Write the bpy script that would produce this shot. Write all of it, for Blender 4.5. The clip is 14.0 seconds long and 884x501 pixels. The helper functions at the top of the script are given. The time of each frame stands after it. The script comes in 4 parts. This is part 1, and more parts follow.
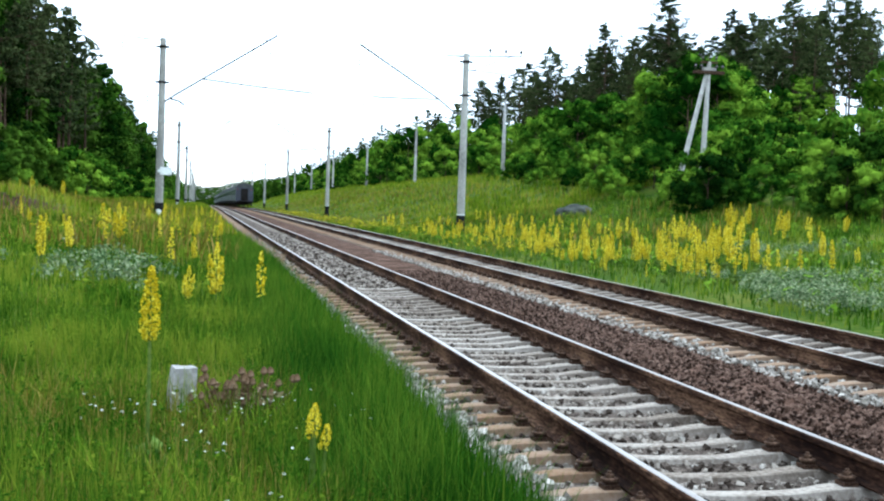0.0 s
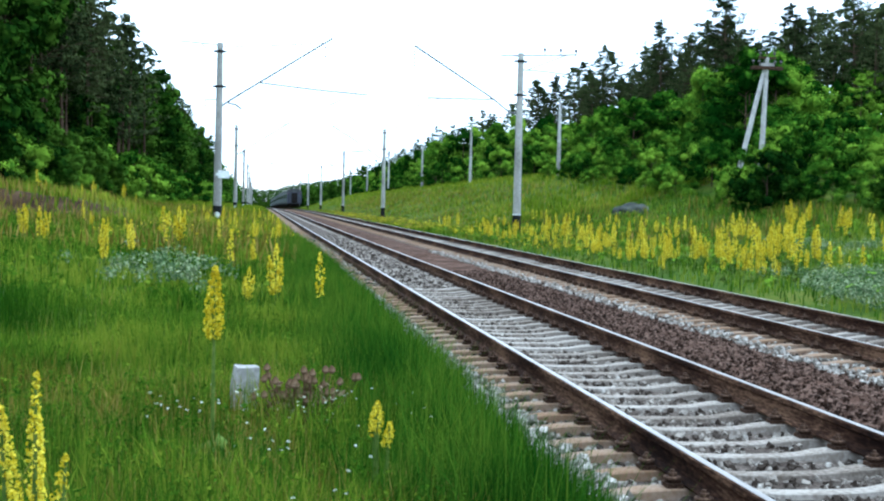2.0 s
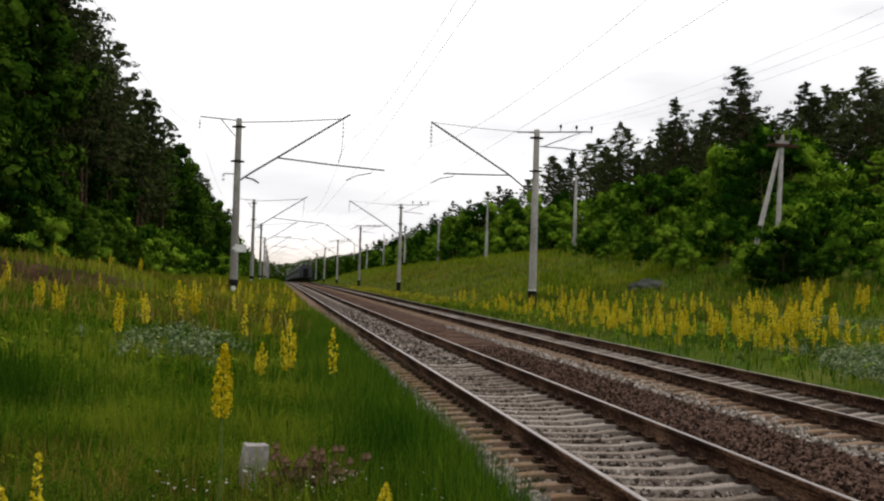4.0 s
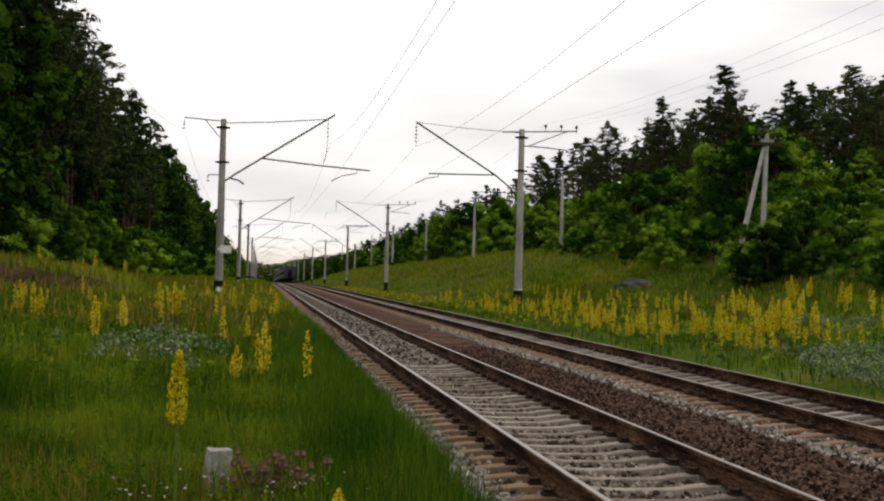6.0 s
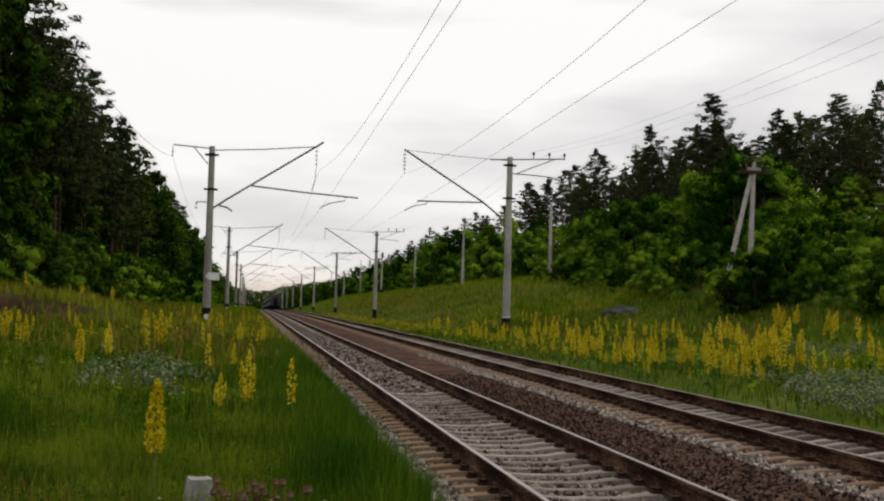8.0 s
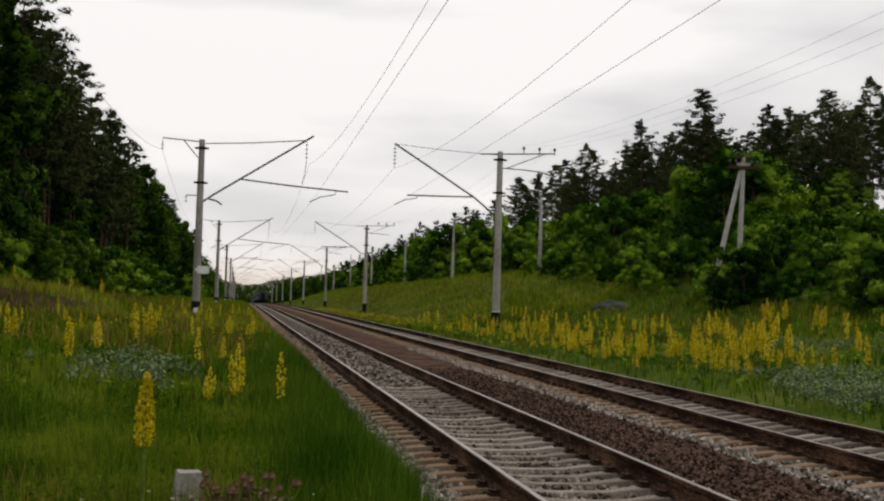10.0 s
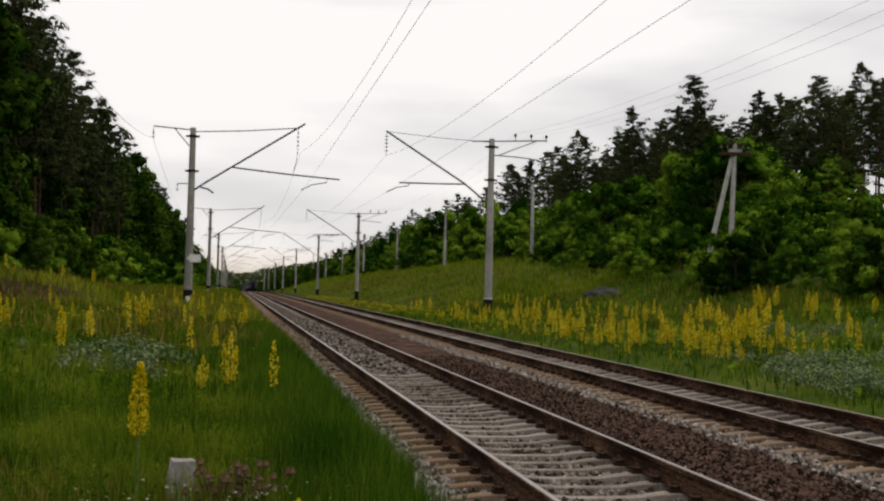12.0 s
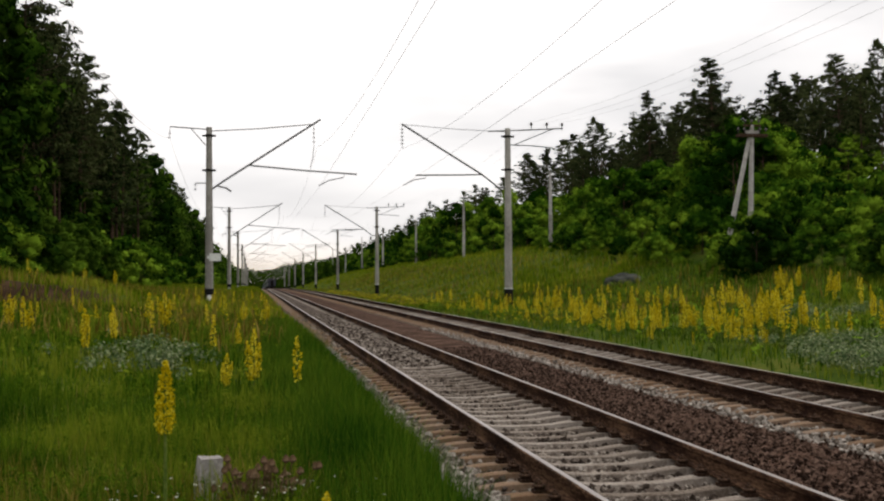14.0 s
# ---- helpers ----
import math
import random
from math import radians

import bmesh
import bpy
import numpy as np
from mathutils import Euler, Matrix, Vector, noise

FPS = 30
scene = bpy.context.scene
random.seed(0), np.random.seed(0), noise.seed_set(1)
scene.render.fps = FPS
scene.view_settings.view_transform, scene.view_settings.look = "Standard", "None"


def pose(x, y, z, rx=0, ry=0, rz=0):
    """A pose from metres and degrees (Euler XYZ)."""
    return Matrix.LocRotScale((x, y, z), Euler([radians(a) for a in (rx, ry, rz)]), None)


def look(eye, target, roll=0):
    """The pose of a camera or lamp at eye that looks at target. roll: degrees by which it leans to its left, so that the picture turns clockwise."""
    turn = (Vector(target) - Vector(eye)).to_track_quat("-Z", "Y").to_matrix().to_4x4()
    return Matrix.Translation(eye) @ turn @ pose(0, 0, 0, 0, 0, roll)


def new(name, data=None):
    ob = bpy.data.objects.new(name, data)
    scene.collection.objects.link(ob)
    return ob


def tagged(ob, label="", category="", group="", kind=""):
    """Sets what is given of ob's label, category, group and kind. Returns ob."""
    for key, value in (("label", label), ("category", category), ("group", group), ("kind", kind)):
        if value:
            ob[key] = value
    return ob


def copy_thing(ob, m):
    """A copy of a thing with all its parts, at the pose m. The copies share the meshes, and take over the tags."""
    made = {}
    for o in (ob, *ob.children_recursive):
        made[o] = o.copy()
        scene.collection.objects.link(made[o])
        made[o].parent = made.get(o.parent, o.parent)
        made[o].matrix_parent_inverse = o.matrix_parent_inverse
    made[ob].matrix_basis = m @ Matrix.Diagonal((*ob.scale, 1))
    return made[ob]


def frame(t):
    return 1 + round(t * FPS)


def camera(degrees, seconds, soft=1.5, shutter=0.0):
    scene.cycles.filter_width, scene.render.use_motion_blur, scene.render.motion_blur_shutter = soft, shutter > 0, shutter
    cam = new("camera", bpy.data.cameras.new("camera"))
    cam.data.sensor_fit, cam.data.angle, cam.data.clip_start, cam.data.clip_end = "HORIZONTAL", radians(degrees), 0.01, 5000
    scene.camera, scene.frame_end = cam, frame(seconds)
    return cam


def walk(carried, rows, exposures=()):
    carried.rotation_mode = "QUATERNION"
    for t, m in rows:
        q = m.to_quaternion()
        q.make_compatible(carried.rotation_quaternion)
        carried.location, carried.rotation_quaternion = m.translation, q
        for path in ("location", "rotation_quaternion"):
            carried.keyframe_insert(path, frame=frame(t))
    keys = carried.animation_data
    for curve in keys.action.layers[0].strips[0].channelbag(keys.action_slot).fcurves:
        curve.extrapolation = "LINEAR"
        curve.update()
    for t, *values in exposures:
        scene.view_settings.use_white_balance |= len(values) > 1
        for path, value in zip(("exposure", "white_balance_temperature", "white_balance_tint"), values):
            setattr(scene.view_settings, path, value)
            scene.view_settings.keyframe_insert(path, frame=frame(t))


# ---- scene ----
cam = camera(41.2, 14.0, 2.2)
PATH = [
    (0.0, pose(-0.121, 0.041, 1.509, 87.782, -2.069, -11.655)),
    (0.5, pose(-0.134, 0.061, 1.494, 87.548, -1.669, -10.343)),
    (1.0, pose(-0.136, 0.028, 1.501, 87.262, -1.620, -10.429)),
    (1.5, pose(-0.135, 0.041, 1.496, 87.412, -1.381, -9.258)),
    (2.0, pose(-0.143, 0.040, 1.495, 87.728, -1.448, -8.958)),
    (2.5, pose(-0.143, 0.047, 1.502, 88.306, -1.136, -8.258)),
    (3.0, pose(-0.136, 0.067, 1.508, 90.107, -0.270, -7.253)),
    (3.5, pose(-0.138, 0.077, 1.513, 91.037, -0.395, -7.226)),
    (4.0, pose(-0.116, 0.062, 1.516, 91.342, -1.796, -8.176)),
    (4.2, pose(-0.120, 0.079, 1.512, 91.204, -1.392, -9.504)),
    (6.3, pose(0.069, 0.007, 1.555, 91.411, -1.597, -8.270)),
    (6.5, pose(0.080, -0.008, 1.560, 91.824, -1.952, -7.638)),
    (7.0, pose(0.095, -0.007, 1.563, 92.283, -1.579, -9.060)),
    (7.5, pose(0.097, -0.017, 1.565, 92.591, -1.468, -8.922)),
    (7.7, pose(0.095, -0.014, 1.559, 92.680, -1.502, -9.114)),
    (9.8, pose(0.086, -0.037, 1.555, 92.379, -1.694, -9.550)),
    (10.0, pose(0.092, -0.044, 1.560, 92.401, -1.727, -9.745)),
    (10.5, pose(0.088, -0.051, 1.559, 92.524, -1.669, -10.049)),
    (11.0, pose(0.093, -0.063, 1.564, 92.614, -1.529, -9.668)),
    (11.5, pose(0.091, -0.050, 1.558, 92.294, -1.297, -9.574)),
    (12.0, pose(0.087, -0.058, 1.564, 91.793, -1.476, -10.125)),
    (12.5, pose(0.089, -0.054, 1.559, 91.613, -0.626, -8.454)),
    (13.0, pose(0.083, -0.052, 1.560, 91.562, -0.656, -8.229)),
    (13.5, pose(0.093, -0.043, 1.556, 91.280, -0.388, -8.679)),
    (14.0, pose(0.084, -0.057, 1.558, 91.375, 0.312, -9.146)),
]
EXPOSURES = [(0.0, 0.84, 5300, 0), (0.7, 0.80, 4950, -2), (2.3, 0.76, 4950, -2), (2.8, 0.46, 5400, 3), (3.2, 0.02, 6100, 7), (3.6, -0.36, 6500, 10), (4.2, -0.56, 6850, 12), (6.3, -0.68, 6950, 12), (7.2, -0.78, 6950, 12), (9.6, -0.9, 6950, 12), (10.8, -0.88, 6950, 12), (12.0, -0.86, 6950, 12), (12.6, -0.68, 6950, 12), (14.0, -0.62, 6950, 12)]
walk(cam, PATH, EXPOSURES)

# ---- world and sun: a bright overcast evening ----
world = bpy.data.worlds.new("overcast_sky")
scene.world = world
world.use_nodes = True
wn, wl = world.node_tree.nodes, world.node_tree.links
wn.clear()
w_out = wn.new("ShaderNodeOutputWorld")
w_sky = wn.new("ShaderNodeTexSky")
w_sky.sky_type, w_sky.sun_disc = "NISHITA", False
w_sky.sun_elevation, w_sky.sun_rotation = radians(56), radians(66)
w_sky_bg = wn.new("ShaderNodeBackground")
w_sky_bg.inputs["Strength"].default_value = 0.1
wl.new(w_sky.outputs[0], w_sky_bg.inputs["Color"])
w_tc = wn.new("ShaderNodeTexCoord")
w_map = wn.new("ShaderNodeMapping")
w_map.inputs["Scale"].default_value = (1.6, 1.6, 7.0)
w_map.inputs["Location"].default_value = (0.4, 1.3, 0.2)
w_noise = wn.new("ShaderNodeTexNoise")
w_noise.inputs["Scale"].default_value = 1.5
w_noise.inputs["Detail"].default_value = 5
w_noise.inputs["Roughness"].default_value = 0.5
w_ramp = wn.new("ShaderNodeValToRGB")
w_ramp.color_ramp.elements[0].position, w_ramp.color_ramp.elements[0].color = 0.36, (0.74, 0.765, 0.81, 1)
w_ramp.color_ramp.elements[1].position, w_ramp.color_ramp.elements[1].color = 0.60, (1.12, 1.14, 1.18, 1)
w_cloud_bg = wn.new("ShaderNodeBackground")
w_cloud_bg.inputs["Strength"].default_value = 1.0
w_mix = wn.new("ShaderNodeMixShader")
w_mix.inputs[0].default_value = 0.92
wl.new(w_tc.outputs["Generated"], w_map.inputs["Vector"])
wl.new(w_map.outputs[0], w_noise.inputs["Vector"])
wl.new(w_noise.outputs["Fac"], w_ramp.inputs["Fac"])
w_sep = wn.new("ShaderNodeSeparateXYZ")
w_grad = wn.new("ShaderNodeMapRange")
w_grad.inputs["From Min"].default_value, w_grad.inputs["From Max"].default_value = 0.15, 1.0
w_grad.inputs["To Min"].default_value, w_grad.inputs["To Max"].default_value = 1.62, 1.85
w_mul = wn.new("ShaderNodeVectorMath")
w_mul.operation = "SCALE"
wl.new(w_tc.outputs["Generated"], w_sep.inputs[0])
wl.new(w_sep.outputs["Z"], w_grad.inputs["Value"])
wl.new(w_ramp.outputs[0], w_mul.inputs[0])
wl.new(w_grad.outputs[0], w_mul.inputs["Scale"])
w_low = wn.new("ShaderNodeMapRange")
w_low.inputs["From Min"].default_value, w_low.inputs["From Max"].default_value = 0.008, 0.036
w_low.inputs["To Min"].default_value, w_low.inputs["To Max"].default_value = 0.5, 0.0
w_warm = wn.new("ShaderNodeMix")
w_warm.data_type = "RGBA"
w_warm.inputs["B"].default_value = (1.55, 1.25, 0.92, 1)
wl.new(w_sep.outputs["Z"], w_low.inputs["Value"])
wl.new(w_low.outputs[0], w_warm.inputs["Factor"])
wl.new(w_mul.outputs[0], w_warm.inputs["A"])
wl.new(w_warm.outputs["Result"], w_cloud_bg.inputs["Color"])
wl.new(w_sky_bg.outputs[0], w_mix.inputs[1])
wl.new(w_cloud_bg.outputs[0], w_mix.inputs[2])
wl.new(w_mix.outputs[0], w_out.inputs["Surface"])
sun = new("sun", bpy.data.lights.new("sun", "SUN"))
sun.data.energy, sun.data.angle, sun.data.color = 1.5, radians(25), (1.0, 0.95, 0.88)
sun.matrix_world = look((45, 20, 75), (0, 0, 0))

# ---- materials ----
RNG = np.random.default_rng(7)


def material(name, colors, scale=4.0, rough=0.8, metal=0.0, bump=0.3, fine=60.0, island=0.0, per_object=0.0, translucent=0.0, stretch=(1, 1, 1), coords="Object", spread=0.13):
    """A two-scale procedural surface between the given colours, darkest first."""
    m = bpy.data.materials.new(name)
    m.use_nodes = True
    n, l = m.node_tree.nodes, m.node_tree.links
    bsdf = n["Principled BSDF"]
    bsdf.inputs["Specular IOR Level"].default_value = (0.0 if translucent else 0.03) if rough > 0.55 and metal == 0 else 0.5
    bsdf.inputs["Roughness"].default_value, bsdf.inputs["Metallic"].default_value = rough, metal
    tc, mp = n.new("ShaderNodeTexCoord"), n.new("ShaderNodeMapping")
    mp.inputs["Scale"].default_value = stretch
    l.new(tc.outputs[coords], mp.inputs["Vector"])
    big, small = n.new("ShaderNodeTexNoise"), n.new("ShaderNodeTexNoise")
    big.inputs["Scale"].default_value, small.inputs["Scale"].default_value = scale, fine
    big.inputs["Detail"].default_value, small.inputs["Detail"].default_value = 6, 4
    for t in (big, small):
        l.new(mp.outputs[0], t.inputs["Vector"])
    mix = n.new("ShaderNodeMath")
    mix.operation = "MULTIPLY_ADD"
    mix.inputs[1].default_value = 0.45
    l.new(small.outputs["Fac"], mix.inputs[0])
    shift = n.new("ShaderNodeMath")
    shift.operation = "MULTIPLY"
    shift.inputs[1].default_value = 0.55
    l.new(big.outputs["Fac"], shift.inputs[0])
    l.new(shift.outputs[0], mix.inputs[2])
    value = mix.outputs[0]
    for weight, node, out in ((island, "ShaderNodeNewGeometry", "Random Per Island"), (per_object, "ShaderNodeObjectInfo", "Random")):
        if weight:
            g, a = n.new(node), n.new("ShaderNodeMath")
            a.operation = "MULTIPLY_ADD"
            a.inputs[1].default_value = weight
            sub = n.new("ShaderNodeMath")
            sub.operation = "SUBTRACT"
            sub.inputs[1].default_value = 0.5
            l.new(g.outputs[out], sub.inputs[0])
            l.new(sub.outputs[0], a.inputs[0])
            l.new(value, a.inputs[2])
            value = a.outputs[0]
    ramp = n.new("ShaderNodeValToRGB")
    el = ramp.color_ramp.elements
    lo, hi = 0.5 - spread, 0.5 + spread
    el[0].position, el[1].position = lo, hi
    el[0].color, el[1].color = (*colors[0], 1), (*colors[-1], 1)
    for i, c in enumerate(colors[1:-1], 1):
        e = el.new(lo + (hi - lo) * i / (len(colors) - 1))
        e.color = (*c, 1)
    l.new(value, ramp.inputs["Fac"])
    l.new(ramp.outputs[0], bsdf.inputs["Base Color"])
    if bump:
        b = n.new("ShaderNodeBump")
        b.inputs["Strength"].default_value, b.inputs["Distance"].default_value = bump, 0.02
        l.new(small.outputs["Fac"], b.inputs["Height"])
        l.new(b.outputs[0], bsdf.inputs["Normal"])
    if translucent:
        tr, ms = n.new("ShaderNodeBsdfTranslucent"), n.new("ShaderNodeMixShader")
        ms.inputs[0].default_value = translucent
        l.new(ramp.outputs[0], tr.inputs["Color"])
        l.new(bsdf.outputs[0], ms.inputs[1])
        l.new(tr.outputs[0], ms.inputs[2])
        l.new(ms.outputs[0], n["Material Output"].inputs["Surface"])
    return m


M = {
    "ground": material("meadow_soil", [(0.016, 0.034, 0.002), (0.042, 0.072, 0.005), (0.10, 0.10, 0.014)], 0.35, 0.95, fine=9),
    "dirt": material("bare_dirt", [(0.014, 0.008, 0.004), (0.036, 0.021, 0.011), (0.07, 0.043, 0.023)], 0.8, 0.95, fine=12),
    "ballast": material("grey_ballast", [(0.024, 0.017, 0.013), (0.075, 0.058, 0.047), (0.17, 0.14, 0.118)], 3.0, 0.95, bump=0.9, fine=38),
    "ballast_brown": material("brown_ballast", [(0.020, 0.011, 0.007), (0.062, 0.034, 0.023), (0.12, 0.074, 0.054)], 2.2, 0.95, bump=0.9, fine=42),
    "stone": material("crushed_stone", [(0.036, 0.027, 0.021), (0.105, 0.084, 0.069), (0.25, 0.215, 0.18)], 8, 0.9, island=0.6, fine=60),
    "stone_brown": material("brown_crushed_stone", [(0.016, 0.009, 0.006), (0.056, 0.033, 0.023), (0.125, 0.080, 0.060)], 8, 0.9, island=0.55, fine=60),
    "stone_white": material("pale_crushed_stone", [(0.13, 0.112, 0.092), (0.235, 0.208, 0.178), (0.37, 0.335, 0.292)], 8, 0.9, island=0.4, fine=60),
    "concrete": material("weathered_concrete", [(0.22, 0.205, 0.19), (0.33, 0.31, 0.29), (0.44, 0.42, 0.39)], 3, 0.9, per_object=0.25, fine=40),
    "sleeper": material("sleeper_concrete", [(0.10, 0.078, 0.060), (0.195, 0.162, 0.134), (0.31, 0.272, 0.233)], 2.5, 0.9, per_object=0.2, fine=30, coords="Object"),
    "rust": material("rail_rust", [(0.008, 0.004, 0.003), (0.036, 0.018, 0.011), (0.14, 0.080, 0.047)], 3.0, 0.85, fine=50, stretch=(1, 0.25, 1)),
    "rail_top": material("polished_rail_head", [(0.20, 0.163, 0.140), (0.31, 0.268, 0.240), (0.45, 0.41, 0.375)], 2, 0.36, metal=1.0, bump=0.03, fine=40, stretch=(1, 0.05, 1)),
    "iron": material("rusted_fastening", [(0.014, 0.008, 0.006), (0.045, 0.026, 0.017), (0.11, 0.068, 0.045)], 20, 0.75, fine=90),
    "steel": material("galvanised_bracket", [(0.06, 0.06, 0.062), (0.11, 0.11, 0.112), (0.17, 0.17, 0.17)], 4, 0.6, metal=0.3, fine=40),
    "wire": material("copper_wire", [(0.05, 0.048, 0.045), (0.08, 0.078, 0.072), (0.11, 0.105, 0.10)], 4, 0.6, metal=0.4, bump=0, fine=40),
    "insulator": material("dark_porcelain", [(0.02, 0.015, 0.013), (0.035, 0.026, 0.022), (0.05, 0.04, 0.035)], 8, 0.25, bump=0, fine=40),
    "black_paint": material("black_band_paint", [(0.006, 0.006, 0.006), (0.012, 0.012, 0.012), (0.03, 0.03, 0.028)], 6, 0.7, fine=40),
    "white_paint": material("white_paint", [(0.55, 0.55, 0.53), (0.68, 0.68, 0.66), (0.78, 0.78, 0.76)], 6, 0.6, fine=40),
    "pole_top": material("old_pole_concrete", [(0.20, 0.188, 0.17), (0.33, 0.312, 0.285), (0.45, 0.43, 0.395)], 1.2, 0.9, per_object=0.2, fine=25, stretch=(1, 1, 0.3)),
    "bark": material("tree_bark", [(0.02, 0.014, 0.010), (0.052, 0.034, 0.023), (0.12, 0.075, 0.048)], 2.0, 0.95, fine=16, stretch=(1, 1, 0.3)),
    "pine": material("pine_needles", [(0.009, 0.014, 0.005), (0.031, 0.043, 0.015), (0.072, 0.087, 0.031)], 0.5, 0.8, bump=0, island=0.08, per_object=0.2, fine=2.0, translucent=0.06, spread=0.12),
    # ramp ends stretched to put lit tops and shaded hollows into the leaf colour
    "leaf": material("broad_leaves", [(0.006, 0.024, 0.002), (0.042, 0.102, 0.007), (0.145, 0.24, 0.018)], 0.6, 0.65, bump=0, island=0.05, per_object=0.32, fine=1.4, translucent=0.06, spread=0.13),
    # darkened so the colour also carries the deep shade of the forest edge
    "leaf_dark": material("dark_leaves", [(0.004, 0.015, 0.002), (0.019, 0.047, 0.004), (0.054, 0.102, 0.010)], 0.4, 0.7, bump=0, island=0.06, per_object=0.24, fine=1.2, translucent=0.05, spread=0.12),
    "grass": material("meadow_grass", [(0.018, 0.052, 0.003), (0.060, 0.120, 0.007), (0.165, 0.200, 0.016)], 0.4, 0.6, bump=0, island=0.16, fine=1.3, translucent=0.3, spread=0.085),
    "grass_deep": material("deep_green_grass", [(0.010, 0.040, 0.003), (0.036, 0.086, 0.006), (0.095, 0.145, 0.012)], 0.5, 0.65, bump=0, island=0.14, fine=1.5, translucent=0.25, spread=0.1),
    "grass_light": material("light_meadow_grass", [(0.055, 0.10, 0.003), (0.128, 0.185, 0.009), (0.24, 0.25, 0.022)], 0.25, 0.6, bump=0, island=0.16, fine=0.9, translucent=0.3, spread=0.1),
    "grass_dry": material("dry_grass", [(0.085, 0.070, 0.010), (0.165, 0.125, 0.020), (0.25, 0.18, 0.045)], 0.6, 0.7, bump=0, island=0.4, fine=2, translucent=0.25),
    "silver": material("silvery_leaves", [(0.06, 0.10, 0.038), (0.12, 0.168, 0.072), (0.24, 0.275, 0.15)], 1.5, 0.7, bump=0, island=0.5, fine=5, translucent=0.2),
    "yellow": material("mullein_petals", [(0.46, 0.35, 0.005), (0.66, 0.53, 0.014), (0.80, 0.70, 0.07)], 8, 0.6, bump=0, island=0.5, per_object=0.2, fine=30, translucent=0.3),
    "stem": material("mullein_stem", [(0.045, 0.075, 0.012), (0.08, 0.12, 0.02), (0.13, 0.16, 0.04)], 6, 0.8, bump=0, fine=30),
    "white_petal": material("white_petals", [(0.45, 0.45, 0.36), (0.58, 0.58, 0.48), (0.70, 0.70, 0.60)], 8, 0.6, bump=0, fine=30, translucent=0.3),
    "dead": material("dead_thistle", [(0.07, 0.042, 0.022), (0.15, 0.095, 0.056), (0.26, 0.19, 0.13)], 6, 0.9, bump=0, island=0.5, fine=30),
    "boulder": material("grey_heap", [(0.030, 0.034, 0.028), (0.052, 0.056, 0.048), (0.085, 0.088, 0.076)], 1.5, 0.95, fine=14),
    "coach": material("coach_blue_paint", [(0.018, 0.02, 0.03), (0.028, 0.03, 0.046), (0.045, 0.048, 0.066)], 1.0, 0.5, bump=0.02, fine=14),
    "coach_side": material("coach_grey_paint", [(0.05, 0.056, 0.07), (0.07, 0.078, 0.095), (0.09, 0.10, 0.12)], 1.0, 0.5, bump=0.02, fine=14),
    "coach_roof": material("coach_roof_paint", [(0.04, 0.04, 0.042), (0.07, 0.07, 0.072), (0.1, 0.1, 0.1)], 1.0, 0.7, fine=14),
    "under": material("underframe_grime", [(0.008, 0.007, 0.007), (0.016, 0.014, 0.013), (0.03, 0.026, 0.024)], 2.0, 0.9, fine=20),
    "glass": material("coach_window_glass", [(0.012, 0.014, 0.017), (0.016, 0.018, 0.021), (0.02, 0.022, 0.026)], 2.0, 0.08, bump=0, fine=20),
    "lamp_red": material("tail_lamp_lens", [(0.16, 0.01, 0.008), (0.22, 0.014, 0.01), (0.28, 0.02, 0.014)], 2.0, 0.3, bump=0, fine=20),
}



def stain_sleepers():
    """Rust washed from the rails over the sleepers' ends."""
    n, l = M["sleeper"].node_tree.nodes, M["sleeper"].node_tree.links
    bsdf = n["Principled BSDF"]
    base = bsdf.inputs["Base Color"].links[0].from_socket
    tc, sep, ab, rng_n = n.new("ShaderNodeTexCoord"), n.new("ShaderNodeSeparateXYZ"), n.new("ShaderNodeMath"), n.new("ShaderNodeMapRange")
    ns, mul, mix = n.new("ShaderNodeTexNoise"), n.new("ShaderNodeMath"), n.new("ShaderNodeMix")
    ns.inputs["Scale"].default_value = 5
    ab.operation, mul.operation, mix.data_type = "MULTIPLY", "MULTIPLY", "RGBA"
    ab.inputs[1].default_value = -1.0
    rng_n.inputs["From Min"].default_value, rng_n.inputs["From Max"].default_value = 0.6, 0.85
    rng_n.inputs["To Max"].default_value = 1.2
    mix.inputs["B"].default_value = (0.19, 0.105, 0.052, 1)
    l.new(tc.outputs["Object"], sep.inputs[0])
    l.new(tc.outputs["Object"], ns.inputs["Vector"])
    l.new(sep.outputs["X"], ab.inputs[0])
    l.new(ab.outputs[0], rng_n.inputs["Value"])
    l.new(rng_n.outputs[0], mul.inputs[0])
    l.new(ns.outputs["Fac"], mul.inputs[1])
    l.new(mul.outputs[0], mix.inputs["Factor"])
    l.new(base, mix.inputs["A"])
    l.new(mix.outputs["Result"], bsdf.inputs["Base Color"])


stain_sleepers()


# ---- mesh helpers ----
def mesh_from(name, verts, faces, mats, indices=None, smooth=False):
    me = bpy.data.meshes.new(name)
    me.from_pydata(np.asarray(verts).tolist(), [], faces.tolist() if hasattr(faces, "tolist") else faces)
    for m in mats:
        me.materials.append(m)
    if indices is not None:
        me.polygons.foreach_set("material_index", np.asarray(indices, dtype=np.int32))
    if smooth:
        me.polygons.foreach_set("use_smooth", np.ones(len(me.polygons), dtype=bool))
    me.update()
    return me


def part(name, bm, mat, parent, label=""):
    """Links a bmesh, or a ready mesh, as one mesh object under its thing."""
    if isinstance(bm, bmesh.types.BMesh):
        me = bpy.data.meshes.new(name)
        bm.to_mesh(me)
        bm.free()
        me.materials.append(mat)
    else:
        me = bm
    ob = new(name, me)
    ob.parent = parent
    return tagged(ob, label)


